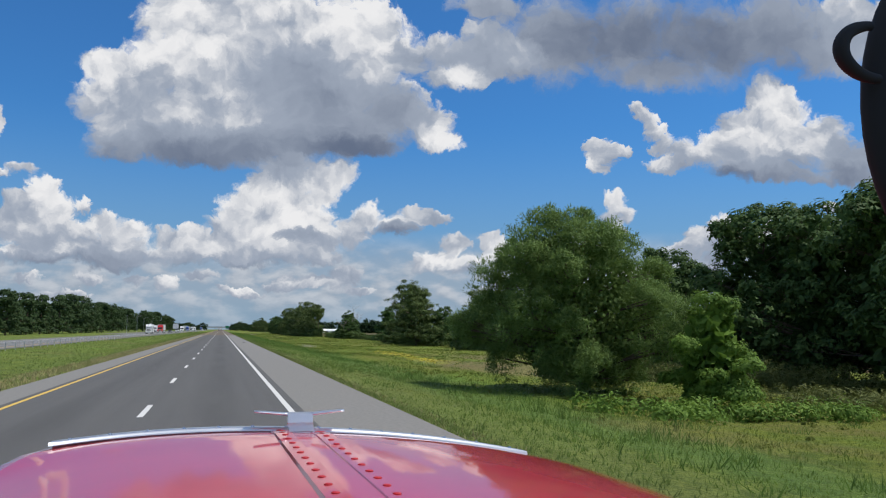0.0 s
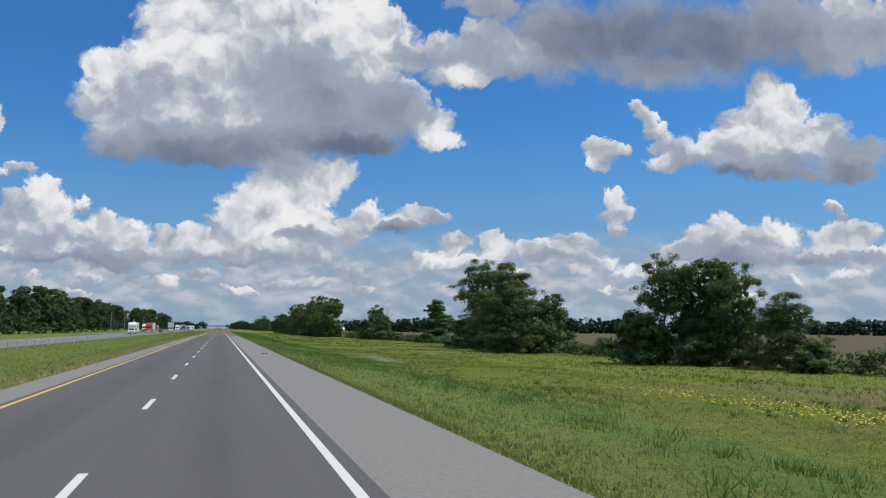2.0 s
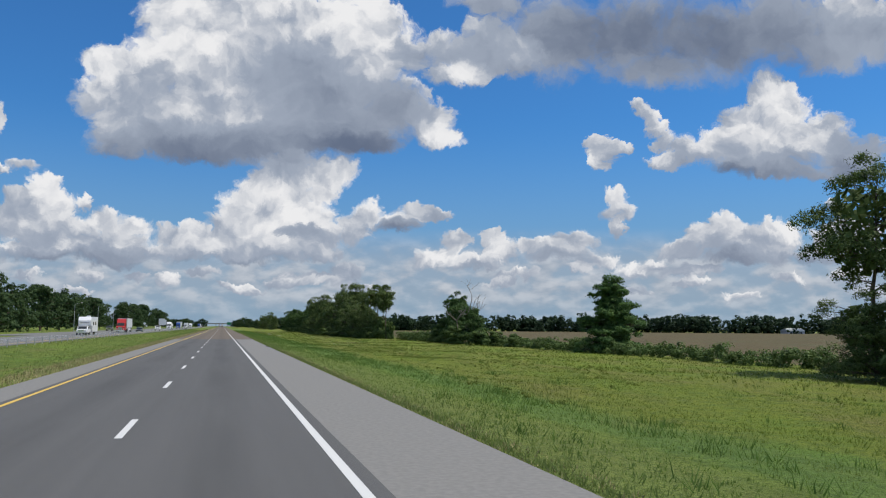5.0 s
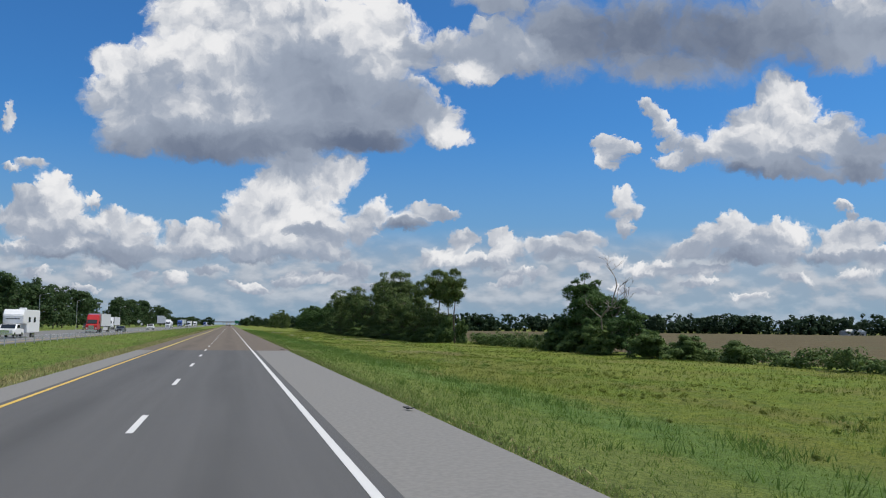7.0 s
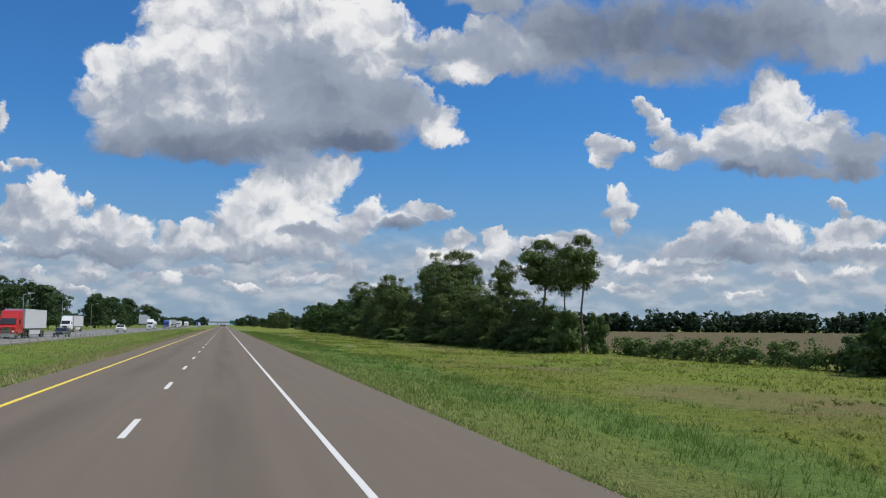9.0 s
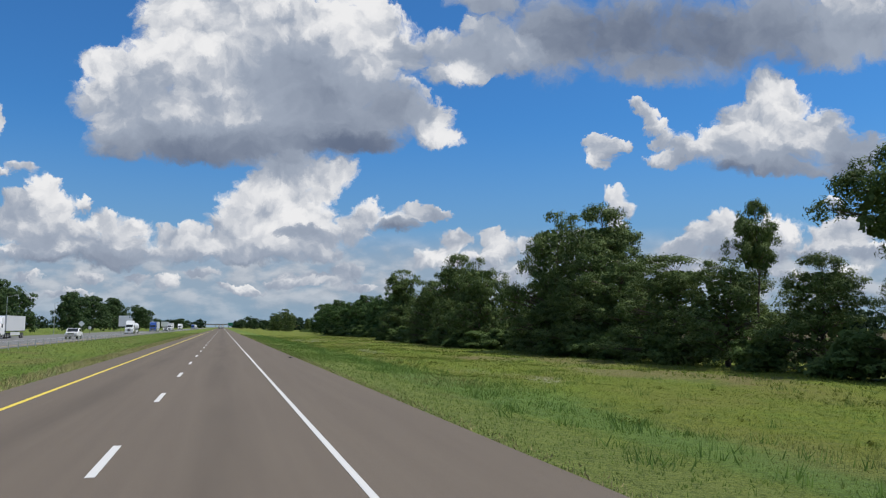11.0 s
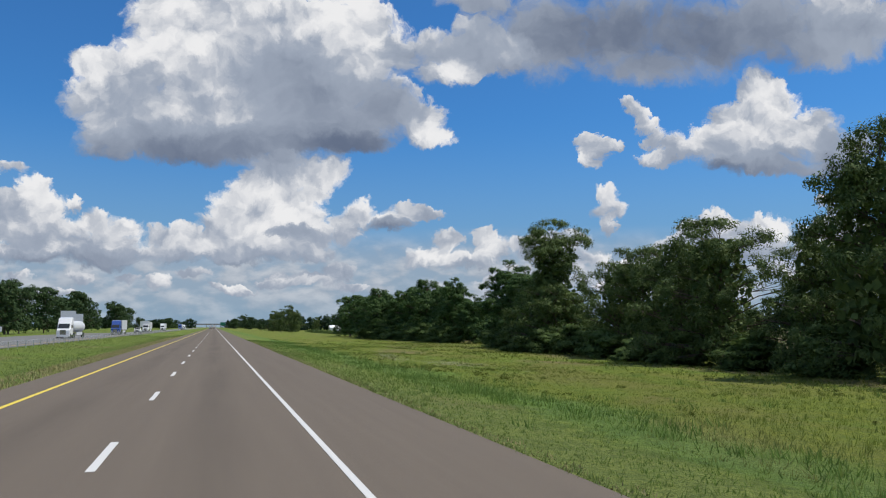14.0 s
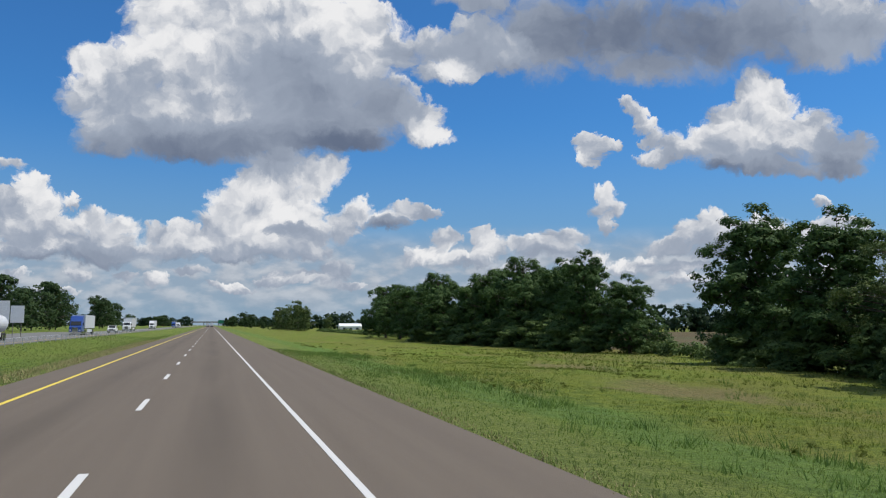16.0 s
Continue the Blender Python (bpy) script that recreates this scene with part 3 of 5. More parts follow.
# ---- foliage ----
def leaves(rng, centres, normals, length, width, mat, name, droop=0.0, spiky=0.0, slim=False):
    """A mesh of small leaf-shaped faces at the centres. They face the normals, or point along them if spiky; slim ones have three corners."""
    n = len(centres)
    nrm = normals + rng.normal(0, 0.22, (n, 3))
    nrm /= np.linalg.norm(nrm, axis=1)[:, None] + 1e-9
    t = rng.normal(0, 1, (n, 3))
    t[:, 2] -= droop
    t -= nrm * (t * nrm).sum(1)[:, None]
    t /= np.linalg.norm(t, axis=1)[:, None] + 1e-9
    if spiky:
        swap = (rng.random(n) < spiky)[:, None]
        t, nrm = np.where(swap, nrm, t), np.where(swap, t, nrm)
    b = np.cross(nrm, t)
    ln = (length * rng.uniform(0.6, 1.3, n))[:, None]
    wd = (width * rng.uniform(0.6, 1.3, n))[:, None]
    if slim:
        v = np.stack([centres - t * ln / 2 - b * wd / 2, centres - t * ln / 2 + b * wd / 2, centres + t * ln / 2], 1)
    else:
        v = np.stack([centres - t * ln / 2, centres + b * wd / 2 + t * ln * 0.08, centres + t * ln / 2, centres - b * wd / 2 + t * ln * 0.08], 1)
    k = v.shape[1]
    return fast_mesh(name, v.reshape(-1, 3), np.arange(k * n).reshape(n, k), mat)


def clump_leaves(rng, centres, sizes, per, flat=0.7):
    """Leaf places and directions over lumps of foliage."""
    n = len(centres)
    d = rng.normal(0, 1, (n, per, 3))
    d /= np.linalg.norm(d, axis=2)[..., None]
    d[..., 2] = np.where(rng.random((n, per)) < 0.45, np.abs(d[..., 2]), d[..., 2])
    r = rng.uniform(0.45, 1.05, (n, per))[..., None] * sizes[:, None, None]
    p = centres[:, None] + d * r * np.array([1, 1, flat])
    return p.reshape(-1, 3), (d + [0, 0, 0.35]).reshape(-1, 3)


SHAPES = {
    # height fraction -> fraction of the radius
    "pine": ([0, 0.08, 0.25, 0.45, 0.65, 0.82, 0.94, 1.0], [0.85, 1.0, 1.0, 0.95, 0.84, 0.70, 0.50, 0.22]),
    "headed_pine": ([0, 0.08, 0.22, 0.42, 0.56, 0.64, 0.76, 0.90, 1.0], [0.75, 1.0, 1.0, 0.85, 0.55, 0.62, 0.82, 0.66, 0.26]),
    "tiered_pine": ([0, 0.06, 0.2, 0.45, 0.68, 0.86, 0.96, 1.0], [0.8, 1.0, 1.0, 0.86, 0.70, 0.50, 0.26, 0.12]),
    "umbrella": ([0, 0.40, 0.46, 0.56, 0.70, 0.84, 0.94, 1.0], [0.0, 0.0, 0.55, 0.9, 1.0, 0.92, 0.66, 0.30]),
    "sweetgum": ([0, 0.06, 0.2, 0.45, 0.68, 0.86, 0.96, 1.0], [0.85, 1.0, 1.0, 0.96, 0.82, 0.60, 0.34, 0.14]),
    "tall_pine": ([0, 0.45, 0.52, 0.66, 0.8, 0.92, 1.0], [0.0, 0.05, 0.55, 0.95, 1.0, 0.75, 0.25]),
    "broad": ([0, 0.1, 0.3, 0.55, 0.78, 0.92, 1.0], [0.85, 1.0, 1.0, 1.0, 0.86, 0.6, 0.2]),
    "willow": ([0, 0.1, 0.25, 0.45, 0.65, 0.82, 0.94, 1.0], [0.45, 0.66, 0.92, 1.0, 0.94, 0.74, 0.48, 0.2]),
    "cedar": ([0, 0.06, 0.25, 0.5, 0.75, 0.93, 1.0], [0.9, 1.0, 0.94, 0.76, 0.50, 0.24, 0.10]),
    "shrub": ([0, 0.1, 0.4, 0.75, 1.0], [0.8, 1.0, 1.0, 0.75, 0.25]),
}


def build_tree(name, label, category, shape, mat, height, radius, seed, boughs, tufts, per, bough=(1.0, 1.9), lump=(0.3, 0.55), leaf=(0.32, 0.13),
               base=0.05, flat=0.6, droop=0.0, inner=0.25, trunk_r=0.22, bark=None, group="", spiky=0.0, slim=True, core=0.05, lobes=1.0, core_size=0.55,
               tiers=0, lean=None):
    """A tree of its own: a tapered trunk with limbs that carry boughs, and each bough a cushion of small tufts of leaves."""
    rng = np.random.default_rng(seed)
    hs, rs = SHAPES[shape]
    z = []
    while len(z) < boughs:
        c = rng.uniform(base, 1.0)
        if rng.random() < np.interp(c, hs, rs) * 0.85 + 0.12:
            z.append(c)
    z = np.array(z)
    if tiers:
        z = (np.floor(z * tiers) + 0.5 + rng.normal(0, 0.10, boughs)) / tiers
    ang = np.arange(boughs) * 2.39996 + rng.normal(0, 0.5, boughs)
    k1, k2 = rng.uniform(0, 6.28, 2)
    lobe = 1 + lobes * (0.15 * np.sin(2 * ang + k1 + 3 * z) + 0.12 * np.sin(5 * ang + k2 - 7 * z) + 0.10 * np.sin(17 * z + k1))
    size = rng.uniform(bough[0], bough[1], boughs) * (1.06 - 0.24 * z)
    reach = np.sqrt(rng.uniform(inner, 1.0, boughs))
    r = np.maximum(0, radius * np.interp(z, hs, rs) * lobe * reach - 0.62 * size)
    lean = rng.normal(0, 0.03, 2) * height if lean is None else np.array(lean)
    bend = z ** 1.5
    cen = np.stack([np.cos(ang) * r + lean[0] * bend, np.sin(ang) * r + lean[1] * bend, np.minimum(z * height, height - 0.6 * size * flat)], 1)
    out = np.stack([np.cos(ang), np.sin(ang), 0 * ang], 1)
    d = rng.normal(0, 1, (boughs, tufts, 3)) + 0.55 * out[:, None]
    d[..., 2] = np.where(rng.random((boughs, tufts)) < 0.72, np.abs(d[..., 2]), d[..., 2])
    d /= np.linalg.norm(d, axis=2)[..., None]
    spread = rng.uniform(0.72, 1.08, (boughs, tufts))[..., None] * size[:, None, None]
    tuft = (cen[:, None] + d * spread * np.array([1, 1, flat])).reshape(-1, 3)
    p, n = clump_leaves(rng, tuft, rng.uniform(lump[0], lump[1], len(tuft)), per, 0.85)
    n = n + np.repeat(d.reshape(-1, 3), per, 0) * 0.5
    p[:, 2] = np.maximum(p[:, 2], 0.06 + rng.uniform(0, 0.25, len(p)))
    count = int(len(p) * core)
    zc = rng.uniform(base + 0.06, 0.86, count)
    ac, rc = rng.uniform(0, 6.283, count), np.sqrt(rng.random(count)) * 0.52 * radius * np.interp(zc, hs, rs)
    heart = np.stack([np.cos(ac) * rc + lean[0] * zc ** 1.5, np.sin(ac) * rc + lean[1] * zc ** 1.5, zc * height], 1)
    ob = thing(name, label, category, group)
    inside = leaves(rng, heart, rng.normal(0, 1, (count, 3)), core_size * 1.2, core_size, mat, "inner_leaves")
    mesh_part("inner_leaves", inside, mat, ob)
    crown = leaves(rng, p, n, leaf[0], leaf[1], mat, "crown", droop, spiky, slim)
    mesh_part("crown", crown, mat, ob)
    verts, faces = [], []
    top = 0.92 * height
    steps = np.linspace(0, 1, 8)

    def stem(f):
        return Vector((lean[0] * f ** 1.5, lean[1] * f ** 1.5, top * f))

    pts = [stem(f) + Vector((*(rng.normal(0, 0.008, 2) * height * (0 < f < 1)), 0)) for f in steps]
    pts[0].z = -0.4
    tube(pts, [trunk_r * (1.2 - 1.1 * f) for f in steps], 8, verts, faces)
    for i in range(min(boughs, 60)):
        tip = Vector(cen[i])
        f = min(0.93, max(0.08, (tip.z - 0.35 * math.hypot(tip.x, tip.y)) / top))
        root = stem(f)
        mid = (root + tip) / 2 + Vector((0, 0, 0.07 * (tip - root).length))
        w = trunk_r * (0.45 - 0.32 * f)
        tube([root, mid, tip], [w, w * 0.6, w * 0.25], 5, verts, faces)
        for k in range(3):
            twig = Vector(tuft[i * tufts + k])
            tube([mid, tip * 0.5 + twig * 0.5, twig], [w * 0.45, w * 0.3, w * 0.12], 4, verts, faces)
    mesh_part("trunk", fast_mesh("trunk", [tuple(v) for v in verts], faces, bark or BARK), None, ob)
    return ob


def plant(model, x, y, height, base_height, wide=1.0, turn=0.0, label=""):
    s = height / base_height
    own = model.scale
    m = Matrix.Translation((x, y, float(ground_height(np.array(x), np.array(y))) - 0.05)) @ Matrix.Rotation(turn, 4, "Z") @ Matrix.Diagonal((s * wide / own.x, s * wide / own.y, s / own.z, 1))
    ob = copy_thing(model, m)
    if label:
        tagged(ob, label)
    return ob


def settle(model, x, y, height, base_height, wide=1.0, turn=0.0):
    """Puts the model itself at its first place."""
    s = height / base_height
    model.matrix_basis = Matrix.Translation((x, y, float(ground_height(np.array(x), np.array(y))) - 0.05)) @ Matrix.Rotation(turn, 4, "Z") @ Matrix.Diagonal((s * wide, s * wide, s, 1))


# The great willow by the road and its neighbours.
willow = build_tree("willow_tree", "broad bushy willow with fine drooping leaves", "tree", "willow", WILLOW, 8.9, 5.9, 11, 92, 17, 72,
                    bough=(0.9, 1.7), lump=(0.35, 0.70), leaf=(0.24, 0.055), base=0.04, flat=1.05, spiky=0.45, lobes=0.9, droop=0.5, inner=0.3, trunk_r=0.26, core=0.10, core_size=0.2)
settle(willow, 17.0, 37.2, 8.5, 8.9)
bright = build_tree("sapling", "bright green young tree beside the willow", "tree", "shrub", BRIGHT, 4.6, 2.1, 12, 22, 12, 60,
                    bough=(0.5, 0.9), lump=(0.22, 0.42), leaf=(0.17, 0.085), base=0.04, trunk_r=0.08)
settle(bright, 19.8, 30.4, 4.6, 4.6)

PINE_LOOK = dict(bough=(1.0, 1.8), lump=(0.40, 0.74), leaf=(0.24, 0.125), flat=0.62, spiky=0.16, core=0.045)
pine_models = [
    build_tree("pine_tree", "dense dark green pine with foliage to the ground", "tree", "pine", PINE, 12, 5.6, 20 + i, 66, 9, 38,
               base=0.02, lobes=1.2, group="roadside pines", **PINE_LOOK) for i in range(4)]
headed_pine = build_tree("pine_tree", "tall pine with a rounded head above broad lower boughs", "tree", "headed_pine", PINE, 16, 6.2, 35, 112, 10, 36,
                         base=0.02, lobes=0.9, group="roadside pines", **PINE_LOOK)
layered_pine = build_tree("pine_tree", "broad pine with level tiers of yellowish boughs", "tree", "tiered_pine", PINE, 13.4, 7.0, 36, 120, 9, 36,
                          base=0.04, lobes=1.0, tiers=10, group="roadside pines", **{**PINE_LOOK, "flat": 0.42, "bough": (1.0, 2.0)})
umbrella_pine = build_tree("pine_tree", "pine with a rounded crown on a bare trunk", "tree", "umbrella", PINE, 16, 6.0, 37, 50, 9, 40,
                           base=0.42, lobes=0.8, group="roadside pines", trunk_r=0.2, lean=(0.7, 0.3), **PINE_LOOK)
open_pine = build_tree("pine_tree", "open-crowned pine with a bare lower trunk", "tree", "tall_pine", PINE, 13, 3.8, 31, 26, 9, 40,
                       base=0.56, inner=0.15, group="roadside pines", trunk_r=0.2, **{**PINE_LOOK, "bough": (0.8, 1.4)})
broad_models = [
    build_tree("broadleaf_tree", "dark green leafy tree with a full crown", "tree", "broad", BROAD, 11, 5.0, 40 + i, 60, 15, 22,
               bough=(0.95, 1.7), lump=(0.32, 0.62), leaf=(0.30, 0.19), lobes=1.1, base=0.04, flat=0.8, group="broadleaf trees") for i in range(3)]
sweetgum = build_tree("broadleaf_tree", "tall leafy tree with a pointed full crown", "tree", "sweetgum", BROAD, 14, 5.2, 45, 84, 15, 22,
                      bough=(0.9, 1.6), lump=(0.30, 0.58), leaf=(0.28, 0.19), lobes=0.7, base=0.03, flat=0.7, group="broadleaf trees")
cedar = build_tree("cedar_tree", "dense conical evergreen standing alone", "tree", "cedar", CEDAR, 10, 3.4, 51, 74, 13, 24,
                   bough=(0.55, 1.05), lump=(0.24, 0.42), leaf=(0.30, 0.11), spiky=0.4, base=0.02, flat=0.6, lobes=0.5)
shrub_models = [
    build_tree("shrub", "green leafy shrub in the rough grass", "shrub", "shrub", SHRUB, 3, 1.9, 60 + i, 18, 12, 30,
               bough=(0.45, 0.85), lump=(0.22, 0.42), leaf=(0.22, 0.11), base=0.03, trunk_r=0.06, group="shrubs") for i in range(2)]

far_pines = [
    build_tree("pine_tree", "tall dark pine across the opposite road", "tree", "pine", FARLEAF, 14, 6.0, 70 + i, 40, 9, 9,
               bough=(1.2, 2.1), lump=(0.5, 0.9), leaf=(0.85, 0.40), slim=False, core=0.1, core_size=1.1, base=0.02, flat=0.65, group="pines across the road") for i in range(2)]
far_broads = [
    build_tree("broadleaf_tree", "dark full-crowned tree across the opposite road", "tree", "broad", FARLEAF, 15, 7.2, 80 + i, 40, 9, 9,
               bough=(1.4, 2.5), lump=(0.6, 1.0), leaf=(0.85, 0.5), slim=False, core=0.1, core_size=1.1, base=0.06, flat=0.8, group="trees across the road") for i in range(3)]

used = set()


def put(model, x, y, h, base_height, wide=1.0, label=""):
    turn = (x * 7.31 + y * 1.97) % 6.28
    if model.name not in used:
        used.add(model.name)
        settle(model, x, y, h, base_height, wide, turn)
        if label:
            tagged(model, label)
        return model
    return plant(model, x, y, h, base_height, wide, turn, label)


def pine(i, x, y, h, wide=1.0):
    return put(pine_models[i % 4], x, y, h, 12, wide)


def broad_tree(i, x, y, h, wide=1.0):
    return put(broad_models[i % 3], x, y, h, 11, wide)


# Wood behind the willow.
for i, (x, y, h) in enumerate([(37, 63, 10.4), (39, 53, 12.4), (40, 46, 12.8), (39, 38.5, 13.2), (44, 57, 11.5), (48, 48, 12.5), (46, 36, 12.5), (44, 28, 12.5), (50, 64, 9.0), (38, 30, 12)]):
    broad_tree(i, x, y, h, 1.05)
# Small trees over the hedge.
for i, (x, y, h) in enumerate([(50, 95, 7.2), (52, 90.5, 5.2), (50, 86.5, 6.2), (53, 76, 6.8)]):
    broad_tree(i, x, y, h, 0.72)
# First group.
put(umbrella_pine, 45.2, 140.5, 11.4, 16, 0.86)
broad_tree(1, 48.0, 137.5, 10.3, 0.92)
pine(2, 49.2, 134.0, 10.2, 0.86)
pine(1, 50.2, 127.5, 6.9, 1.05)
put(shrub_models[0], 43.0, 141.0, 5.4, 3, 1.15)
put(shrub_models[1], 45.5, 134.5, 3.2, 3, 1.2)
put(shrub_models[0], 49, 123, 2.8, 3, 1.3)
# Second group.
put(layered_pine, 43.2, 182.4, 13.6, 13.4, 1.0)
put(umbrella_pine, 47.6, 211.6, 16.4, 16, 1.0)
pine(1, 45.6, 203.5, 10.4, 1.05)
pine(3, 46.0, 196.5, 10.2, 0.95)
pine(2, 43.2, 206.5, 6.2, 1.25)
broad_tree(0, 49.0, 180.0, 8.7, 0.85)
for i, (x, y, h, w) in enumerate([(42.5, 196, 3.4, 1.3), (42, 201, 3.0, 1.4), (46, 178.5, 3.2, 1.3), (44.5, 187.5, 3.4, 1.3), (46.5, 191, 3.6, 1.3)]):
    put(shrub_models[i % 2], x, y, h, 3, w)
# Lone cedar.
put(cedar, 53.4, 265.9, 10.9, 10, 1.38)
# Thicket with the dead tree.
put(sweetgum, 50.8, 336.6, 11.5, 14, 1.0)
broad_tree(2, 50.5, 329.5, 9.0, 1.0)
broad_tree(0, 50.5, 322, 6.2, 1.0)
for i, (x, y, h, w) in enumerate([(47, 323, 3.6, 1.2), (46.5, 330, 3.2, 1.3), (47, 338, 4.2, 1.1), (49.5, 314, 3.6, 1.3), (50, 307, 2.8, 1.3), (51, 344, 3.4, 1.2), (51, 299, 2.3, 1.4)]):
    put(shrub_models[i % 2], x, y, h, 3, w)
# Long pine wood.
put(open_pine, 44.2, 384.0, 14.7, 13, 0.78)
put(open_pine, 44.2, 396.7, 15.3, 13, 1.1)
put(open_pine, 44.6, 391.0, 14.0, 13, 0.70)
put(open_pine, 43.0, 410.6, 13.5, 13, 0.62)
put(shrub_models[1], 43.2, 387, 6.0, 3, 0.72)
put(shrub_models[0], 44.6, 381, 5.0, 3, 0.5)
put(headed_pine, 42.0, 545.6, 17.0, 16, 1.02)
for i, (x, y, h, w) in enumerate([
        (43.5, 395, 7.4, 1.1), (42.5, 403, 8.6, 1.1), (42, 414.0, 9.4, 1.3), (42, 422, 10.2, 1.3), (42.5, 433, 11.8, 1.15), (44.4, 443.6, 17.9, 0.92), (42.6, 452.0, 18.4, 0.80),
        (43.5, 459, 10.8, 0.95), (40.6, 479.0, 14.4, 0.88), (40.2, 489.7, 15.6, 0.82), (43, 499, 11.6, 1.0), (41, 508.5, 12.2, 0.95), (41, 514.5, 12.4, 0.9),
        (43.5, 525.6, 11.4, 0.86), (44.2, 532.6, 12.4, 0.80), (44.5, 554.5, 10.2, 1.0), (47, 520, 10.5, 1.1), (47, 500, 10, 1.15), (47, 482, 10, 1.1), (46, 436, 10, 1.1), (40.0, 440, 8.0, 1.2), (39.5, 448, 6.5, 1.3)]):
    pine(i, x, y, h, w)
for i, (x, y, h, w) in enumerate([(40, 457, 3.2, 1.5), (38.5, 484, 3.2, 1.5), (39.5, 503, 3.0, 1.6), (40, 520, 3.0, 1.5), (40.5, 537, 3.4, 1.6), (39.5, 543, 3.4, 1.6), (40, 550, 3.6, 1.5), (38.5, 474, 3.2, 1.6), (39, 466, 3.0, 1.5), (44, 468, 3.8, 1.5), (39, 493, 3.4, 1.5), (39.5, 512, 3.2, 1.5), (39, 434, 3.4, 1.6), (38.5, 442, 3.2, 1.5), (39, 428, 3.2, 1.5), (39.5, 527, 3.2, 1.5), (41.5, 391, 3.4, 1.4), (41.0, 398, 3.6, 1.4), (40.5, 407, 3.2, 1.5), (40, 420, 3.0, 1.6)]):
    put(shrub_models[i % 2], x, y, h, 3, w)
put(sweetgum, 47.2, 575.0, 14.1, 14, 1.15)
put(sweetgum, 45.2, 563.0, 12.2, 14, 1.2)
for i, (x, y, h, w) in enumerate([(42, 564, 3.8, 1.4), (44, 573, 3.6, 1.4), (42, 556, 3.4, 1.5)]):
    put(shrub_models[i % 2], x, y, h, 3, w)
# Wood past the gap.
put(sweetgum, 50.2, 604.8, 9.8, 14, 1.2)
put(sweetgum, 49.4, 615.6, 13.6, 14, 1.0)
put(sweetgum, 51, 627, 13.4, 14, 1.1)
for i, (x, y, h, w) in enumerate([(49.5, 638.5, 14.4, 0.95), (49, 650, 12.8, 1.1), (48, 660, 12.2, 1.1), (44.5, 673, 13.6, 0.95), (47, 685, 12.6, 1.1), (46, 698, 13.0, 1.1), (46, 715, 13.4, 1.1), (46, 733, 13.4, 1.1), (54, 632, 11, 1.2), (53, 645, 11, 1.2), (52, 668, 11, 1.2)]):
    broad_tree(i, x, y, h, w)
for i, (x, y, h, w) in enumerate([(46.5, 608, 3.4, 1.5), (46, 615, 3.6, 1.5), (46, 623, 4.0, 1.5), (45.5, 632, 3.8, 1.6), (45, 642, 4.0, 1.6), (44, 652, 4.0, 1.6), (43, 662, 4.0, 1.6), (41.5, 672, 3.8, 1.5)]):
    put(shrub_models[i % 2], x, y, h, 3, w)
# Far groups by the road.
for i, (x, y, h, w) in enumerate([(48, 954, 13, 0.9), (46, 968, 16.5, 0.8), (42, 990, 15, 0.9), (40, 1030, 14, 0.9), (50, 1010, 12, 1.0), (60, 950, 9, 0.8)]):
    pine(i, x, y, h, w)
for i, (x, y, h, w) in enumerate([(30, 1290, 15, 1.0), (34, 1250, 12, 1.0), (26, 1600, 14, 1.2), (30, 1680, 14, 1.2), (40, 1180, 10, 1.0)]):
    put(far_broads[i % 3], x, y, h, 15, w)
# Row across the opposite road.
LEFT_PINES = [(-60, 262, 12.5), (-63, 275, 13.5), (-60, 288, 13), (-64, 300, 13.5), (-61, 314, 13), (-64, 328, 14), (-60, 342, 14), (-63, 356, 15), (-60, 370, 15.5), (-63, 386, 16.5), (-61, 402, 16), (-64, 416, 16.8), (-61, 430, 14)]
for i, (x, y, h) in enumerate(LEFT_PINES):
    put(far_pines[i % 2], x, y, h, 14, 1.0)
LEFT_BROAD = [(-64, 452, 14.8, 1.0), (-62, 476, 15.8, 1.0), (-66, 498, 15.5, 1.0), (-62, 512, 16.2, 0.9), (-66, 532, 15, 1.0), (-62, 548, 15.6, 0.9), (-65, 580, 16.3, 0.9), (-62, 598, 15.0, 0.9), (-63, 619, 15.8, 0.9), (-66, 652, 15.5, 1.0),
              (-62, 727, 15.6, 0.9), (-64, 741, 17.4, 1.0), (-66, 765, 17.2, 1.0), (-63, 793, 17.0, 0.9), (-62, 818, 14.5, 1.0), (-64, 845, 16.5, 1.0), (-62, 868, 18.6, 0.9), (-64, 893, 18.0, 1.0), (-62, 1020, 18.5, 1.1), (-64, 1050, 17, 1.1), (-62, 1085, 16, 1.0),
              (-62, 1205, 10.5, 1.2), (-60, 1630, 14, 1.6), (-64, 1680, 14, 1.6), (-60, 1560, 13, 1.4)]
for i, (x, y, h, w) in enumerate(LEFT_BROAD):
    put(far_broads[i % 3], x, y, h, 15, w)


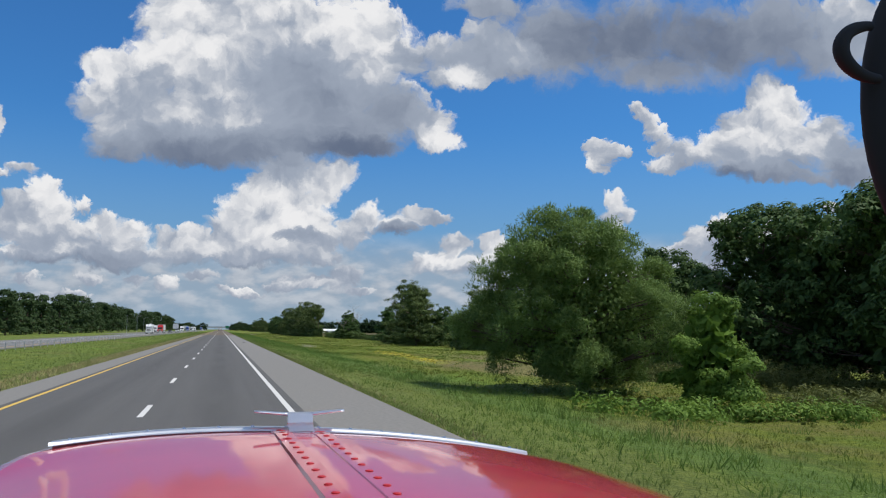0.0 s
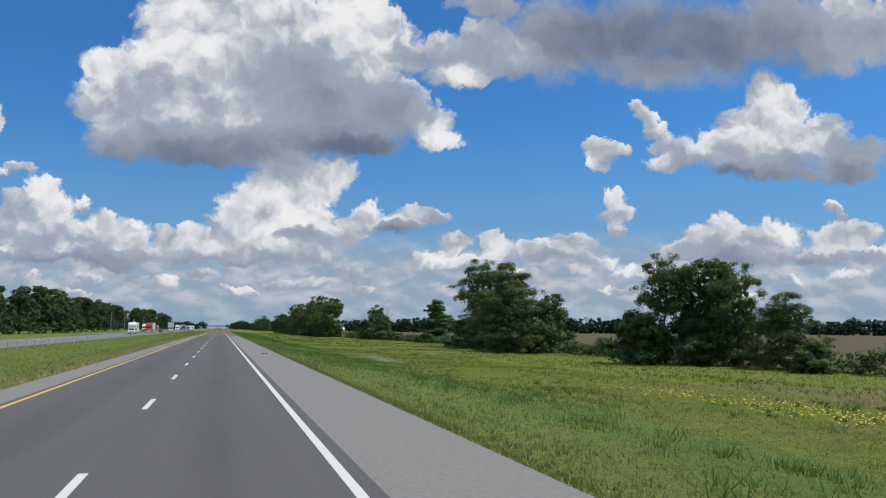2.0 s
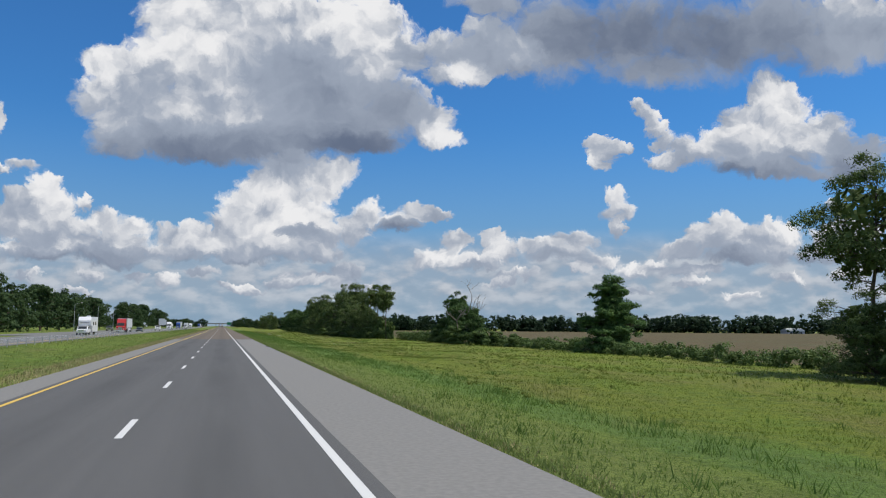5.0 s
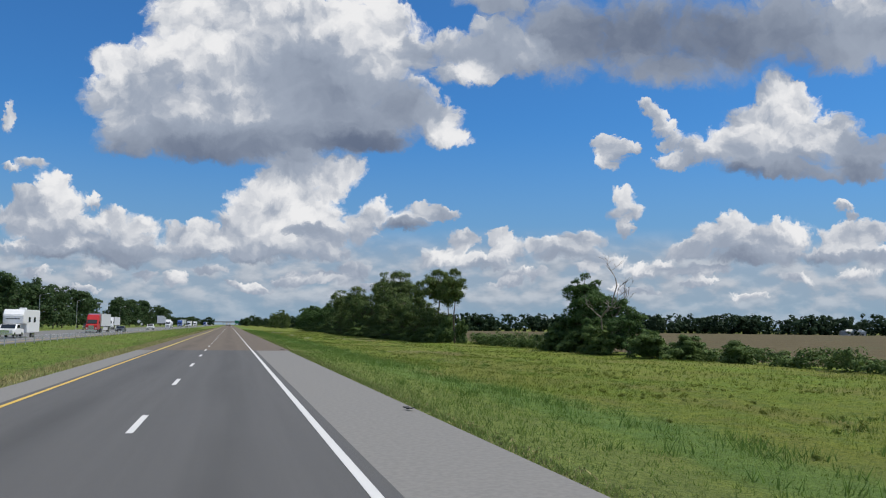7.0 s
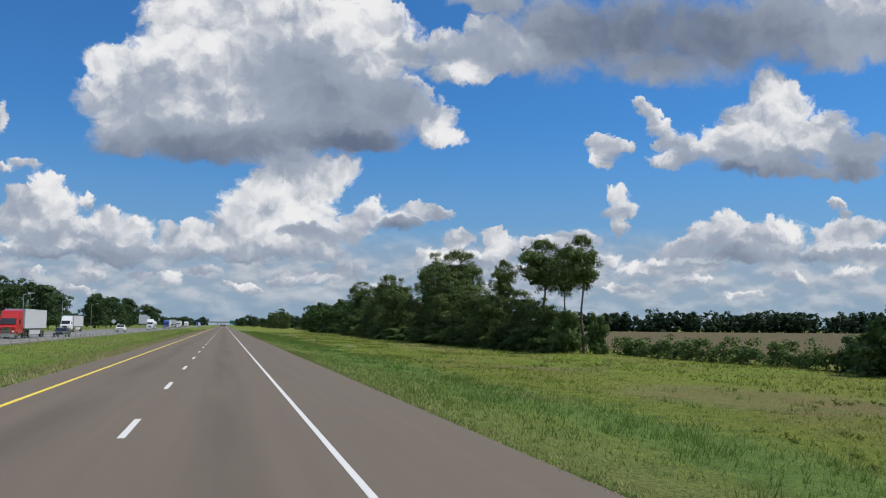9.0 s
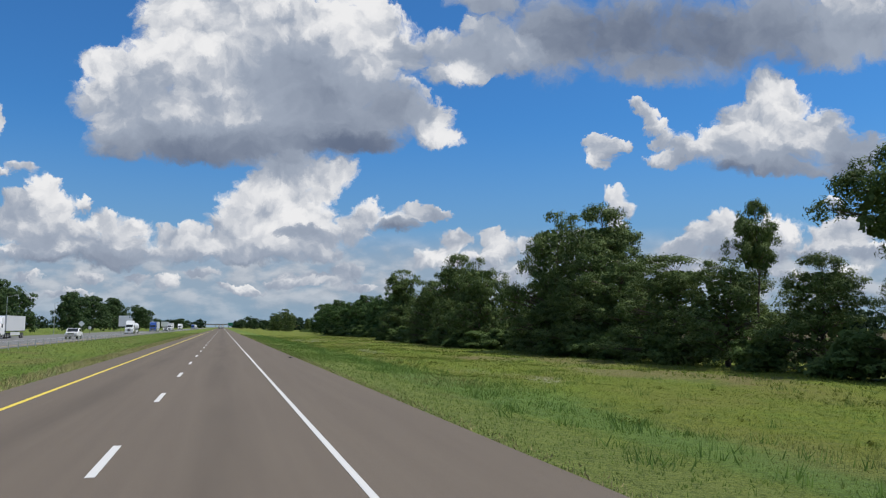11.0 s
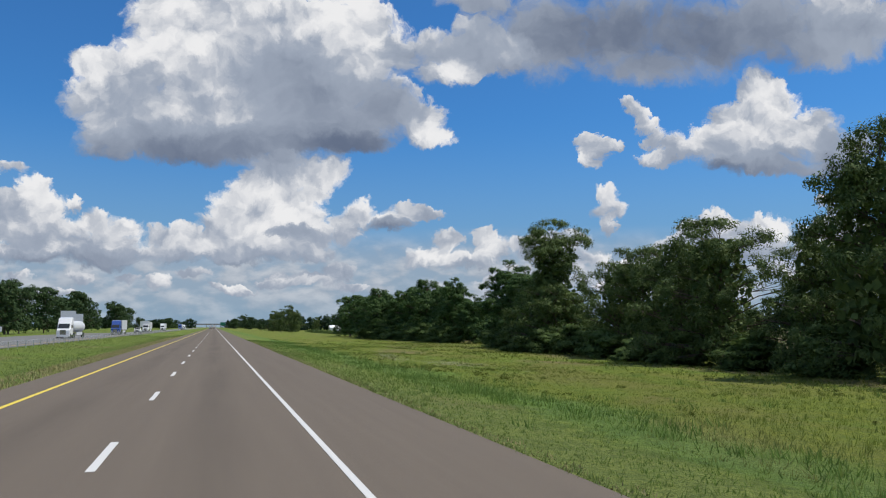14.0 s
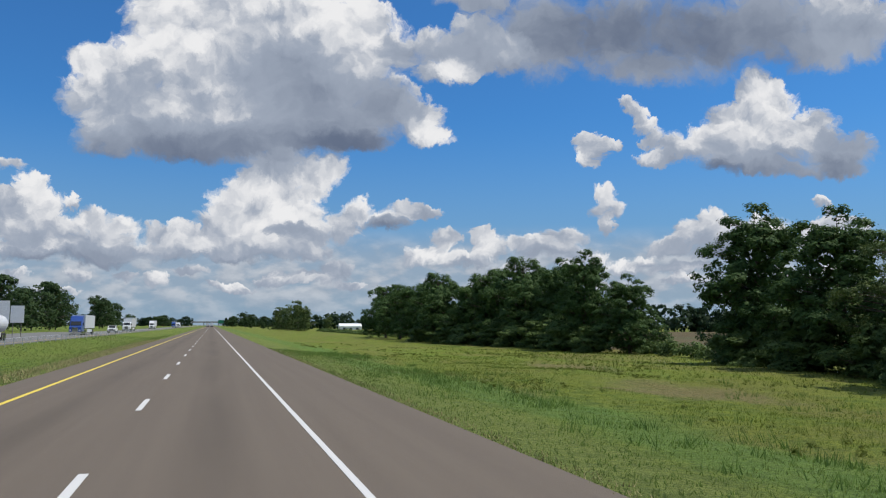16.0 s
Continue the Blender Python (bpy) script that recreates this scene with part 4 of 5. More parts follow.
# Dead tree standing in the thicket.
def dead_tree(x, y, height, seed):
    rng = np.random.default_rng(seed)
    verts, faces = [], []

    def grow(root, way_, length, r, depth):
        pts = [root]
        d = way_.normalized()
        for _ in range(4):
            d = (d + Vector(rng.normal(0, 0.18, 3)) + Vector((0, 0, 0.04))).normalized()
            pts.append(pts[-1] + d * length / 4)
        tube(pts, [r * (1 - 0.16 * i) for i in range(5)], 6 if depth < 2 else 4, verts, faces)
        if depth < 3:
            for i in range(3 if depth else 4):
                at = pts[rng.integers(2, 5)]
                side = Vector(rng.normal(0, 1, 3))
                side.z = abs(side.z) * 0.5
                grow(at, d * 0.5 + side * 0.6, length * rng.uniform(0.4, 0.6), r * 0.5, depth + 1)

    grow(Vector((0, 0, -0.2)), Vector((0.05, -0.05, 1)), height * 0.72, 0.2, 0)
    mesh = fast_mesh("dead_tree", [tuple(v) for v in verts], faces, DEADWOOD)
    ob = new("dead_tree", mesh)
    ob.matrix_basis = pose(x, y, float(ground_height(np.array(x), np.array(y))))
    return tagged(ob, "bare grey dead tree with forked branches", "dead tree")


dead_tree(51.5, 328.9, 13.6, 5)
dead_tree(48.5, 324.5, 8.0, 8)
dead_tree(46, 198, 11.8, 9)


def strip_of_leaves(name, label, category, places, per, leaf, mat, seed, flat=0.8):
    """One object of foliage that nobody could count: places are x, y, z, size."""
    rng = np.random.default_rng(seed)
    places = np.array(places, float)
    p, d = clump_leaves(rng, places[:, :3], places[:, 3], per, flat)
    mesh = leaves(rng, p, d, leaf[0], leaf[1], mat, name)
    return tagged(new(name, mesh), label, category, kind="stuff")


def hedge(x0, y0, x1, y1, height, seed, per_metre=2.2):
    rng = np.random.default_rng(seed)
    n = int(math.hypot(x1 - x0, y1 - y0) * per_metre)
    f = rng.random(n)
    top = height * (0.65 + 0.35 * np.sin(f * 37 + seed) * np.sin(f * 91))
    x = x0 + (x1 - x0) * f + rng.normal(0, 0.7, n)
    y = y0 + (y1 - y0) * f + rng.normal(0, 0.3, n)
    z = ground_height(x, y) + top * rng.random(n) ** 0.7
    return list(zip(x, y, z, rng.uniform(0.4, 0.8, n)))


strip_of_leaves("hedgerow", "rough green hedgerow along the field", "hedge", hedge(55, 60, 51, 155, 2.8, 1, 8) + hedge(50, 150, 50, 178, 2.0, 2, 8), 34, (0.34, 0.18), SHRUB, 1)
strip_of_leaves("hedgerow", "low green hedgerow along the field", "hedge", hedge(51, 205, 52, 312, 1.9, 3, 8), 34, (0.34, 0.18), SHRUB, 2)
strip_of_leaves("hedgerow", "dense green hedgerow beside the pine wood", "hedge", hedge(50, 335, 48, 382, 2.5, 4, 10) + hedge(46, 560, 52, 605, 2.0, 5, 8) + hedge(50, 690, 55, 950, 1.8, 6, 3), 30, (0.36, 0.19), SHRUB, 3)

strip_of_leaves("tall_weeds", "tall olive weeds before the broadleaf wood", "weeds", hedge(27, 60, 31, 40, 1.3, 7, 10) + hedge(30, 58, 34, 34, 1.7, 8, 10) + hedge(24, 36, 27, 25, 0.8, 9, 8), 60, (0.34, 0.05), WEED, 4)
strip_of_leaves("low_weeds", "low green weeds around the willow", "weeds", hedge(13.2, 28.5, 15, 24, 0.4, 10, 7) + hedge(16, 27, 24, 26, 0.6, 11, 9), 50, (0.2, 0.08), BRIGHT, 5)

rng = np.random.default_rng(77)
far = []
for x0, y0, x1, y1, h, n in [(150, 980, 330, 900, 14, 70), (330, 880, 640, 760, 15, 110), (560, 700, 900, 420, 13, 90), (60, 1250, 240, 1120, 13, 60), (-110, 1900, -30, 1850, 13, 24), (20, 2000, 140, 1900, 14, 36), (-420, 900, -120, 1700, 14, 70)]:
    for f in rng.random(n * 2):
        x, y = x0 + (x1 - x0) * f + rng.normal(0, 4), y0 + (y1 - y0) * f + rng.normal(0, 10)
        tall = h * rng.uniform(0.7, 1.25)
        for _ in range(9):
            far.append((x + rng.normal(0, 3.2), y + rng.normal(0, 3.0), tall * rng.uniform(0.05, 0.9) - (1.3 if x > 60 else 0), rng.uniform(2.0, 3.4)))
strip_of_leaves("distant_woods", "green line of woods across the field, coloured dark as under cloud shadow", "woods", far, 13, (2.7, 2.0), SHADOWED_WOOD, 78)


# ---- grass blades, weeds and flowers ----
def blades(name, label, xs_, ys_, tall, wide, mat, seed, blades_each=3, category="grass"):
    rng_ = np.random.default_rng(seed)
    n = len(xs_)
    x = np.repeat(xs_, blades_each) + rng_.normal(0, 0.05, n * blades_each)
    y = np.repeat(ys_, blades_each) + rng_.normal(0, 0.05, n * blades_each)
    z = ground_height(x, y) - 0.02
    h = np.repeat(tall, blades_each) * rng_.uniform(0.5, 1.2, n * blades_each)
    a = rng_.uniform(0, 6.283, n * blades_each)
    w = wide * rng_.uniform(0.6, 1.4, n * blades_each)
    root = np.stack([x, y, z], 1)
    side = np.stack([np.cos(a), np.sin(a), 0 * a], 1) * w[:, None] / 2
    tip = root + np.stack([rng_.normal(0, 0.45, len(a)) * h, rng_.normal(0, 0.45, len(a)) * h, h], 1)
    v = np.stack([root - side, root + side, tip], 1).reshape(-1, 3)
    mesh = fast_mesh(name, v, np.arange(len(v)).reshape(-1, 3), mat)
    return tagged(new(name, mesh), label, category, kind="stuff")


def scatter(rng_, n, x0, x1, y0, y1, power=1.0):
    return x0 + (x1 - x0) * rng_.random(n) ** power, rng_.uniform(y0, y1, n)


rng = np.random.default_rng(5)
gx, gy = scatter(rng, 140000, 5.0, 27, 8, 590, 1.3)
bare = np.zeros(len(gx))
for cx, cy, rx, ry in DRY_SPOTS:
    bare = np.maximum(bare, 1 - np.hypot((gx - cx) / rx, (gy - cy) / ry))
keep = rng.random(len(gx)) > bare * 2.2
gx, gy = gx[keep], gy[keep]
patch = np.sin(gx * 0.5 + gy * 0.07) + np.sin(gy * 0.19 - gx * 0.3) + np.sin(gy * 0.041 + 2)
blades("grass_blades", "green uneven grass along the verge", gx, gy, 0.09 + 0.04 * np.clip(patch + 1, 0, 3), 0.029, BLADE, 6)
tx, ty = scatter(rng, 1500, 6.5, 30, 10, 590, 1.2)
tx[:850] = rng.normal(10.8, 1.2, 850)
tx, ty = np.repeat(tx, 22) + rng.normal(0, 0.22, 33000), np.repeat(ty, 22) + rng.normal(0, 0.3, 33000)
blades("grass_tufts", "taller deep green tufts in the verge", tx, ty, np.full(len(tx), 0.34), 0.03, DEEP_BLADE, 16, 1)
gx, gy = scatter(rng, 22000, 28, 50, 20, 620)
blades("meadow_grass", "taller rough grass before the trees", gx, gy, np.full(len(gx), 0.24), 0.06, BLADE, 7)
gx, gy = scatter(rng, 24000, -9.5, -6.9, 20, 640)
blades("verge_grass", "pale dry grass along the inner shoulder", gx, gy, np.full(len(gx), 0.22), 0.03, SEEDHEAD, 8, 2)
gx, gy = scatter(rng, 30000, -20.5, -8, 30, 700)
blades("median_grass", "green mown grass in the median", gx, gy, np.full(len(gx), 0.14), 0.05, BLADE, 9, 2)
gx, gy = scatter(rng, 15000, 4.9, 5.7, 6, 590, 1.4)
blades("edge_weeds", "dry weeds along the shoulder's edge", gx, gy, np.full(len(gx), 0.10), 0.03, SEEDHEAD, 10, 2)


rng = np.random.default_rng(41)
wx, wy = scatter(rng, 30000, 11.5, 38, 6, 640, 1.1)
thick = lumps(wx / 5.0, wy / 9.0, 7) + 0.6 * lumps(wx / 1.8, wy / 3.0, 8)
keep = rng.random(len(wx)) < np.clip(0.55 * (thick - 0.25), 0.01, 0.5)
wx, wy = wx[keep], wy[keep]
strip_of_leaves("meadow_weeds", "low leafy weeds scattered over the rough meadow", "weeds", np.stack([wx, wy, ground_height(wx, wy) + 0.06, rng.uniform(0.12, 0.28, len(wx))], 1), 20, (0.15, 0.06), MEADOW, 42, 0.55)
gx, gy = scatter(rng, 16000, 4.45, 5.3, 4, 300, 0.6)
blades("edge_grass", "green grass creeping over the shoulder's edge", gx, gy, np.full(len(gx), 0.11), 0.03, BLADE, 43, 2)


def flower_patch(name, label, mat, spots, seed, size=0.032, tall=0.36):
    rng_ = np.random.default_rng(seed)
    pts = []
    for cx, cy, sx, sy, n in spots:
        n *= 2
        x, y = cx + rng_.normal(0, sx, n), cy + rng_.normal(0, sy, n)
        z = ground_height(x, y) + rng_.uniform(0.4, 1.0, n) * tall
        pts.append(np.stack([x, y, z], 1))
    p = np.concatenate(pts)
    mesh = leaves(rng_, p, np.tile([0, 0, 1.0], (len(p), 1)), size, size, mat, name)
    return tagged(new(name, mesh), label, "wildflowers", kind="stuff")


flower_patch("white_wildflowers", "patches of small white wildflowers in the grass", PETAL,
             [(18, 72, 1.0, 2.5, 500), (14.5, 141, 0.7, 3.5, 1500), (13.4, 130, 0.6, 2.2, 900), (15.4, 390, 0.4, 0.7, 500), (15.6, 400, 0.7, 5, 500), (15.8, 443, 0.6, 3, 900), (16.7, 506, 0.7, 4, 1300), (15.2, 520, 0.6, 3, 1200), (18, 290, 1.2, 4, 400), (24, 400, 1.5, 4, 500)], 31)
flower_patch("yellow_wildflowers", "row of yellow wildflowers in the verge", YELLOW_PETAL,
             [(18.3, 79, 0.4, 5, 600), (18.2, 70, 0.4, 2.5, 300), (18.0, 90, 0.5, 4, 300)], 32, 0.07, 0.6)


# ---- barrier in the median ----
barrier = thing("cable_barrier", "steel cable barrier on short galvanised posts", "barrier", kind="structure")
post_mesh = None
for k in range(230):
    y = 60 + 4.0 * k
    if post_mesh is None:
        bm = box((0.06, 0.09, 0.84), (0, 0, 0.36), 0.008)
        post = part("post", bm, GALVANISED, barrier)
        post_mesh = post.data
    else:
        post = mesh_part("post", post_mesh, GALVANISED, barrier)
    post.location = (-19.9, y, -0.08)
for z in (0.42, 0.54, 0.66):
    part("cable", rod((-19.86, 58, z), (-19.86, 980, z), 0.014, sides=6), GALVANISED, barrier)


# ---- vehicles ----
def wheel(parent, x, y, r=0.5, w=0.3, hub=None):
    tyre = part("wheel", rod((x - w / 2, y, r), (x + w / 2, y, r), r, sides=20), BLACK, parent)
    part("rim", rod((x - w / 2 - 0.01, y, r), (x + w / 2 + 0.01, y, r), r * 0.55, sides=14), hub or CHROME, tyre)
    return tyre


def semi_truck(x, y, cab_mat, box_mat, label, roof=True, length=14.0, tank=False, away=False):
    """A tractor and trailer; its front stands at y and faces the camera's start."""
    ob = thing("semi_truck", label, "truck", "oncoming traffic", place=pose(x, y, 0, 0, 0, 180 if away else 0))
    part("cab", prism([(0.0, 0.45), (0.0, 1.55), (0.9, 1.85), (1.5, 2.75), (2.1, 3.75 if roof else 2.95), (4.0, 3.95 if roof else 2.95), (4.0, 0.6), (1.9, 0.6)], 2.3, bevel=0.09), cab_mat, ob)
    part("windscreen", prism([(0.86, 1.93), (1.40, 2.72), (1.45, 2.70), (0.95, 1.90)], 1.9, (0, -0.06, 0.02)), GLASS, ob)
    for s in (-1, 1):
        part("side_window", box((0.04, 0.75, 0.62), (s * 1.145, 2.15, 2.25), 0.01), GLASS, ob)
        part("headlight", box((0.34, 0.14, 0.24), (s * 0.86, 0.0, 0.98), 0.03), LAMP_GLASS, ob)
        part("mirror", box((0.12, 0.14, 0.6), (s * 1.36, 1.35, 2.2), 0.03), BLACK, ob)
        part("step", box((0.3, 1.2, 0.5), (s * 1.0, 2.9, 0.55), 0.04), CHROME, ob)
        for yy in (1.0, 4.6, 5.9):
            wheel(ob, s * 1.02, yy)
    grille = part("grille", box((1.05, 0.10, 0.85), (0, -0.02, 1.12), 0.03), CHROME, ob)
    for k in range(4):
        part("bar", box((0.9, 0.03, 0.08), (0, -0.08, 0.82 + 0.2 * k)), BLACK, grille)
    part("bumper", box((2.35, 0.28, 0.42), (0, -0.04, 0.48), 0.06), CHROME if not tank else WHITE_BODY, ob)
    part("chassis", box((0.9, 5.0, 0.22), (0, 4.2, 0.75)), BLACK, ob)
    if tank:
        part("tank", rod((0, 4.7, 2.2), (0, 4.7 + length, 2.2), 1.15, sides=24), SILVER_BODY, ob)
    else:
        body = part("trailer", box((2.55, length, 2.75), (0, 4.5 + length / 2, 2.65), 0.03), box_mat, ob)
        part("lower_rail", box((2.59, length, 0.14), (0, 4.5 + length / 2, 1.30)), BLACK, body)
        part("top_rail", box((2.59, length + 0.02, 0.10), (0, 4.5 + length / 2, 4.0)), SILVER_BODY, body)
    for s in (-1, 1):
        for yy in (4.5 + length - 2.6, 4.5 + length - 1.3):
            wheel(ob, s * 1.02, yy)
        part("side_skirt", box((0.04, length * 0.5, 0.6), (s * 1.2, 4.5 + length * 0.48, 0.85)), box_mat, ob)
    return ob


def pickup(x, y, mat, label, name="pickup_truck", camper=False):
    ob = thing(name, label, "pickup", "oncoming traffic", place=pose(x, y, 0))
    part("body", prism([(0, 0.5), (0, 1.08), (1.35, 1.2), (2.0, 1.82), (3.5, 1.86), (3.75, 1.2), (5.7, 1.2), (5.7, 0.5)], 1.95, bevel=0.06), mat, ob)
    part("windscreen", prism([(1.42, 1.24), (2.0, 1.78), (2.04, 1.74), (1.5, 1.22)], 1.65, (0, -0.05, 0.02)), GLASS, ob)
    for s in (-1, 1):
        part("side_window", box((0.03, 1.3, 0.42), (s * 0.975, 2.75, 1.5), 0.01), GLASS, ob)
        part("headlight", box((0.36, 0.10, 0.22), (s * 0.74, 0.0, 0.92), 0.02), LAMP_GLASS, ob)
        for yy in (0.95, 4.6):
            wheel(ob, s * 0.86, yy, 0.4, 0.26)
    part("grille", box((1.05, 0.08, 0.34), (0, -0.02, 0.9), 0.02), CHROME, ob)
    part("bumper", box((1.9, 0.18, 0.24), (0, -0.05, 0.55), 0.04), CHROME, ob)
    return ob


def car(x, y, mat, label):
    ob = thing("car", label, "car", "oncoming traffic", place=pose(x, y, 0))
    part("body", prism([(0, 0.35), (0.02, 0.75), (1.2, 0.92), (1.9, 1.38), (3.2, 1.42), (4.1, 0.98), (4.6, 0.92), (4.65, 0.35)], 1.8, bevel=0.07), mat, ob)
    part("windscreen", prism([(1.25, 0.95), (1.88, 1.36), (1.93, 1.33), (1.35, 0.94)], 1.5, (0, -0.04, 0.02)), GLASS, ob)
    for s in (-1, 1):
        part("side_window", box((0.03, 1.5, 0.3), (s * 0.9, 2.5, 1.15), 0.01), GLASS, ob)
        part("headlight", box((0.32, 0.08, 0.14), (s * 0.66, 0.03, 0.68), 0.02), LAMP_GLASS, ob)
        for yy in (0.85, 3.7):
            wheel(ob, s * 0.8, yy, 0.32, 0.22)
    return ob


def caravan(x, y, label):
    """A fifth-wheel camper, standing behind its pickup."""
    ob = thing("camper_trailer", label, "caravan", "oncoming traffic", place=pose(x, y, 0))
    part("body", prism([(0, 1.9), (-0.1, 3.0), (0.5, 3.75), (9.5, 3.75), (9.6, 0.65), (2.3, 0.65), (2.2, 1.8)], 2.45, bevel=0.08), WHITE_BODY, ob)
    part("front_window", prism([(0.02, 2.45), (0.28, 3.3), (0.34, 3.3), (0.1, 2.45)], 1.7, (0, -0.12, 0)), GLASS, ob)
    for yy in (3.4, 6.4):
        part("side_window", box((0.04, 1.1, 0.7), (1.23, yy, 2.4), 0.02), GLASS, ob)
    part("vent_box", box((0.8, 1.0, 0.3), (0, 5, 3.88), 0.06), WHITE_BODY, ob)
    for s in (-1, 1):
        for yy in (5.8, 6.7):
            wheel(ob, s * 1.0, yy, 0.38, 0.25)
    return ob


pickup(-27.2, 338.0, WHITE_BODY, "white pickup pulling a large camper trailer")
caravan(-27.2, 341.9, "white camper trailer with a dark front window")
semi_truck(-27.6, 407.0, RED_BODY, SILVER_BODY, "red semi truck with a pale grey box trailer")
car(-24.2, 424.0, DARK_BODY, "dark car passing beside a red semi truck")
pickup(-38.5, 470.0, DARK_BODY, "dark pickup parked in the lay-by")
semi_truck(-37.5, 505.0, WHITE_BODY, SILVER_BODY, "white semi truck with a grey box trailer in the lay-by")
pickup(-24.6, 502.0, WHITE_BODY, "white pickup driving alone in the inner lane")
semi_truck(-26.2, 690.0, BLUE_BODY, SILVER_BODY, "blue semi truck with a grey box trailer")
semi_truck(-27.0, 614.0, WHITE_BODY, SILVER_BODY, "white semi truck with a silver tank trailer", tank=True)
semi_truck(-26.0, 790.0, WHITE_BODY, WHITE_BODY, "white semi truck with a white box trailer", roof=False)
pickup(-24.4, 735.0, WHITE_BODY, "white pickup on the opposite road")
semi_truck(-27.8, 930.0, WHITE_BODY, WHITE_BODY, "white semi truck far along the opposite road")
semi_truck(-24.2, 1080.0, BLUE_BODY, SILVER_BODY, "blue semi truck far along the opposite road")
semi_truck(-27.8, 1250.0, WHITE_BODY, WHITE_BODY, "white semi truck near the bridge")
pickup(-24.2, 1180.0, WHITE_BODY, "small white pickup near the bridge")
semi_truck(0.2, 1290.0, DARK_BODY, WHITE_BODY, "semi truck far ahead seen from behind", away=True)
semi_truck(-3.5, 1310.0, DARK_BODY, WHITE_BODY, "white box truck far ahead seen from behind", away=True)


# ---- signs and lamp posts ----
def sign_board(x, y, w, h, top, mat, label, turn=0.0, legs=2):
    ob = thing("road_sign", label, "sign", place=pose(x, y, 0, 0, 0, turn))
    part("panel", box((w, 0.05, h), (0, 0, top - h / 2), 0.012), mat, ob)
    for k in range(legs):
        px_ = 0 if legs == 1 else (k - 0.5) * w * 0.62
        part("post", box((0.10, 0.10, top - 0.05 + 0.3), (px_, 0.08, (top - 0.05) / 2 - 0.15), 0.01), WOOD_POST, ob)
    part("brace", box((w * 0.96, 0.05, 0.07), (0, 0.05, top - h * 0.3)), GALVANISED, ob)
    part("brace", box((w * 0.96, 0.05, 0.07), (0, 0.05, top - h * 0.75)), GALVANISED, ob)
    return ob


sign_board(-33.8, 662.0, 3.4, 3.8, 6.0, SIGN_BACK, "large pale rectangular sign seen from its back")
sign_board(-33.0, 672.0, 2.2, 3.0, 5.4, SIGN_BACK, "second pale rectangular sign seen from its back")
sign_board(-37.0, 930.0, 5.0, 3.2, 5.4, SIGN_BACK, "pale wide sign far along the opposite road")
sign_board(12.0, 1650.0, 7.0, 4.5, 8.5, GREEN_SIGN, "green motorway sign far beside the road")
diamond = thing("road_sign", "diamond-shaped sign seen from its back", "sign", place=pose(-37.5, 596, 0))
part("panel", box((1.2, 0.03, 1.2), (0, 0, 2.9), 0.01, Matrix.Rotation(radians(45), 4, "Y")), SIGN_BACK, diamond)
part("post", box((0.09, 0.09, 3.2), (0, 0.07, 1.3), 0.01), WOOD_POST, diamond)
sign_board(-38.5, 618.0, 0.75, 0.9, 2.2, SIGN_BACK, "small square sign seen from its back", legs=1)


def lamp_post(x, y, h, label):
    ob = thing("street_lamp", label, "street lamp", "lay-by lamps", place=pose(x, y, 0))
    part("pole", rod((0, 0, -0.3), (0, 0, h), 0.09, 0.05), GALVANISED, ob)
    part("arm", rod((0, 0, h - 0.1), (1.8, 0, h + 0.35), 0.035, 0.03), GALVANISED, ob)
    part("lamp_head", box((0.7, 0.25, 0.12), (2.0, 0, h + 0.36), 0.03), SIGN_BACK, ob)
    return ob


for x, y in ((-47, 452), (-47, 505), (-48, 560), (-47, 610)):
    lamp_post(x, y, 9.0, "tall grey lamp post beside the lay-by")

# Bridge far over the road.
bridge = thing("road_bridge", "grey concrete road bridge far ahead", "bridge")
part("deck", box((150, 11, 1.5), (-12, 2050, 6.4), 0.05), CONCRETE, bridge)
part("parapet", box((150, 0.3, 0.9), (-12, 2044.6, 7.6), 0.03), CONCRETE, bridge)
for x in (-42, -13.5, 12):
    part("pier", box((1.2, 9, 6.2), (x, 2050, 2.85), 0.05), CONCRETE, bridge)
for x, s in ((-80, 1), (58, -1)):
    part("embankment", prism([(-12, 0), (-6, 5.6), (6, 5.6), (12, 0)], 46, (x, 2050, -0.3)), GRASS, bridge)


# ---- farm buildings far across the field ----
def barn(x, y, w, d, h, mat, label):
    ob = thing("barn", label, "barn", place=pose(x, y, -1.3))
    part("wall", box((w, d, h), (0, 0, h / 2)), mat, ob)
    prof = [(-d / 2 - 0.4, h - 0.05), (0, h + d * 0.22), (d / 2 + 0.4, h - 0.05)]
    part("roof", prism(prof, w + 0.6), SIGN_BACK, ob)
    for k in (-0.3, 0.0, 0.3):
        part("door", box((w * 0.12, 0.1, h * 0.6), (w * k, -d / 2 - 0.05, h * 0.3)), DARK_BODY, ob)
    return ob


barn(135, 1090, 30, 10, 2.6, WHITE_BODY, "long white farm shed across the field")
barn(98, 1110, 16, 9, 2.6, WHITE_BODY, "white farm shed behind the hedge")
barn(505, 800, 18, 10, 3, SILVER_BODY, "low grey farm building before the woods")


# ---- the truck at the start of the drive ----
def hood_z(u, v):
    """Height of the bonnet over its half width u (-1..1) and length v (0 at the cowl, 1 at the front)."""
    side = half_width(v, u) * u
    return 1.840 - (0.10 if u > 0 else 0.17) * (1 - v) * abs(u) ** 5 - 0.10 * side ** 2 - 0.047 * side * v ** 3 - 0.012 * max(0.0, v - 0.94) / 0.06 - 0.01 * (1 - v)


TX, TY0, TY1 = 0.232, 1.15, 3.02


def half_width(v, u):
    return 0.64 + (0.42 if u > 0 else 0.34) * (1 - v) ** 0.6


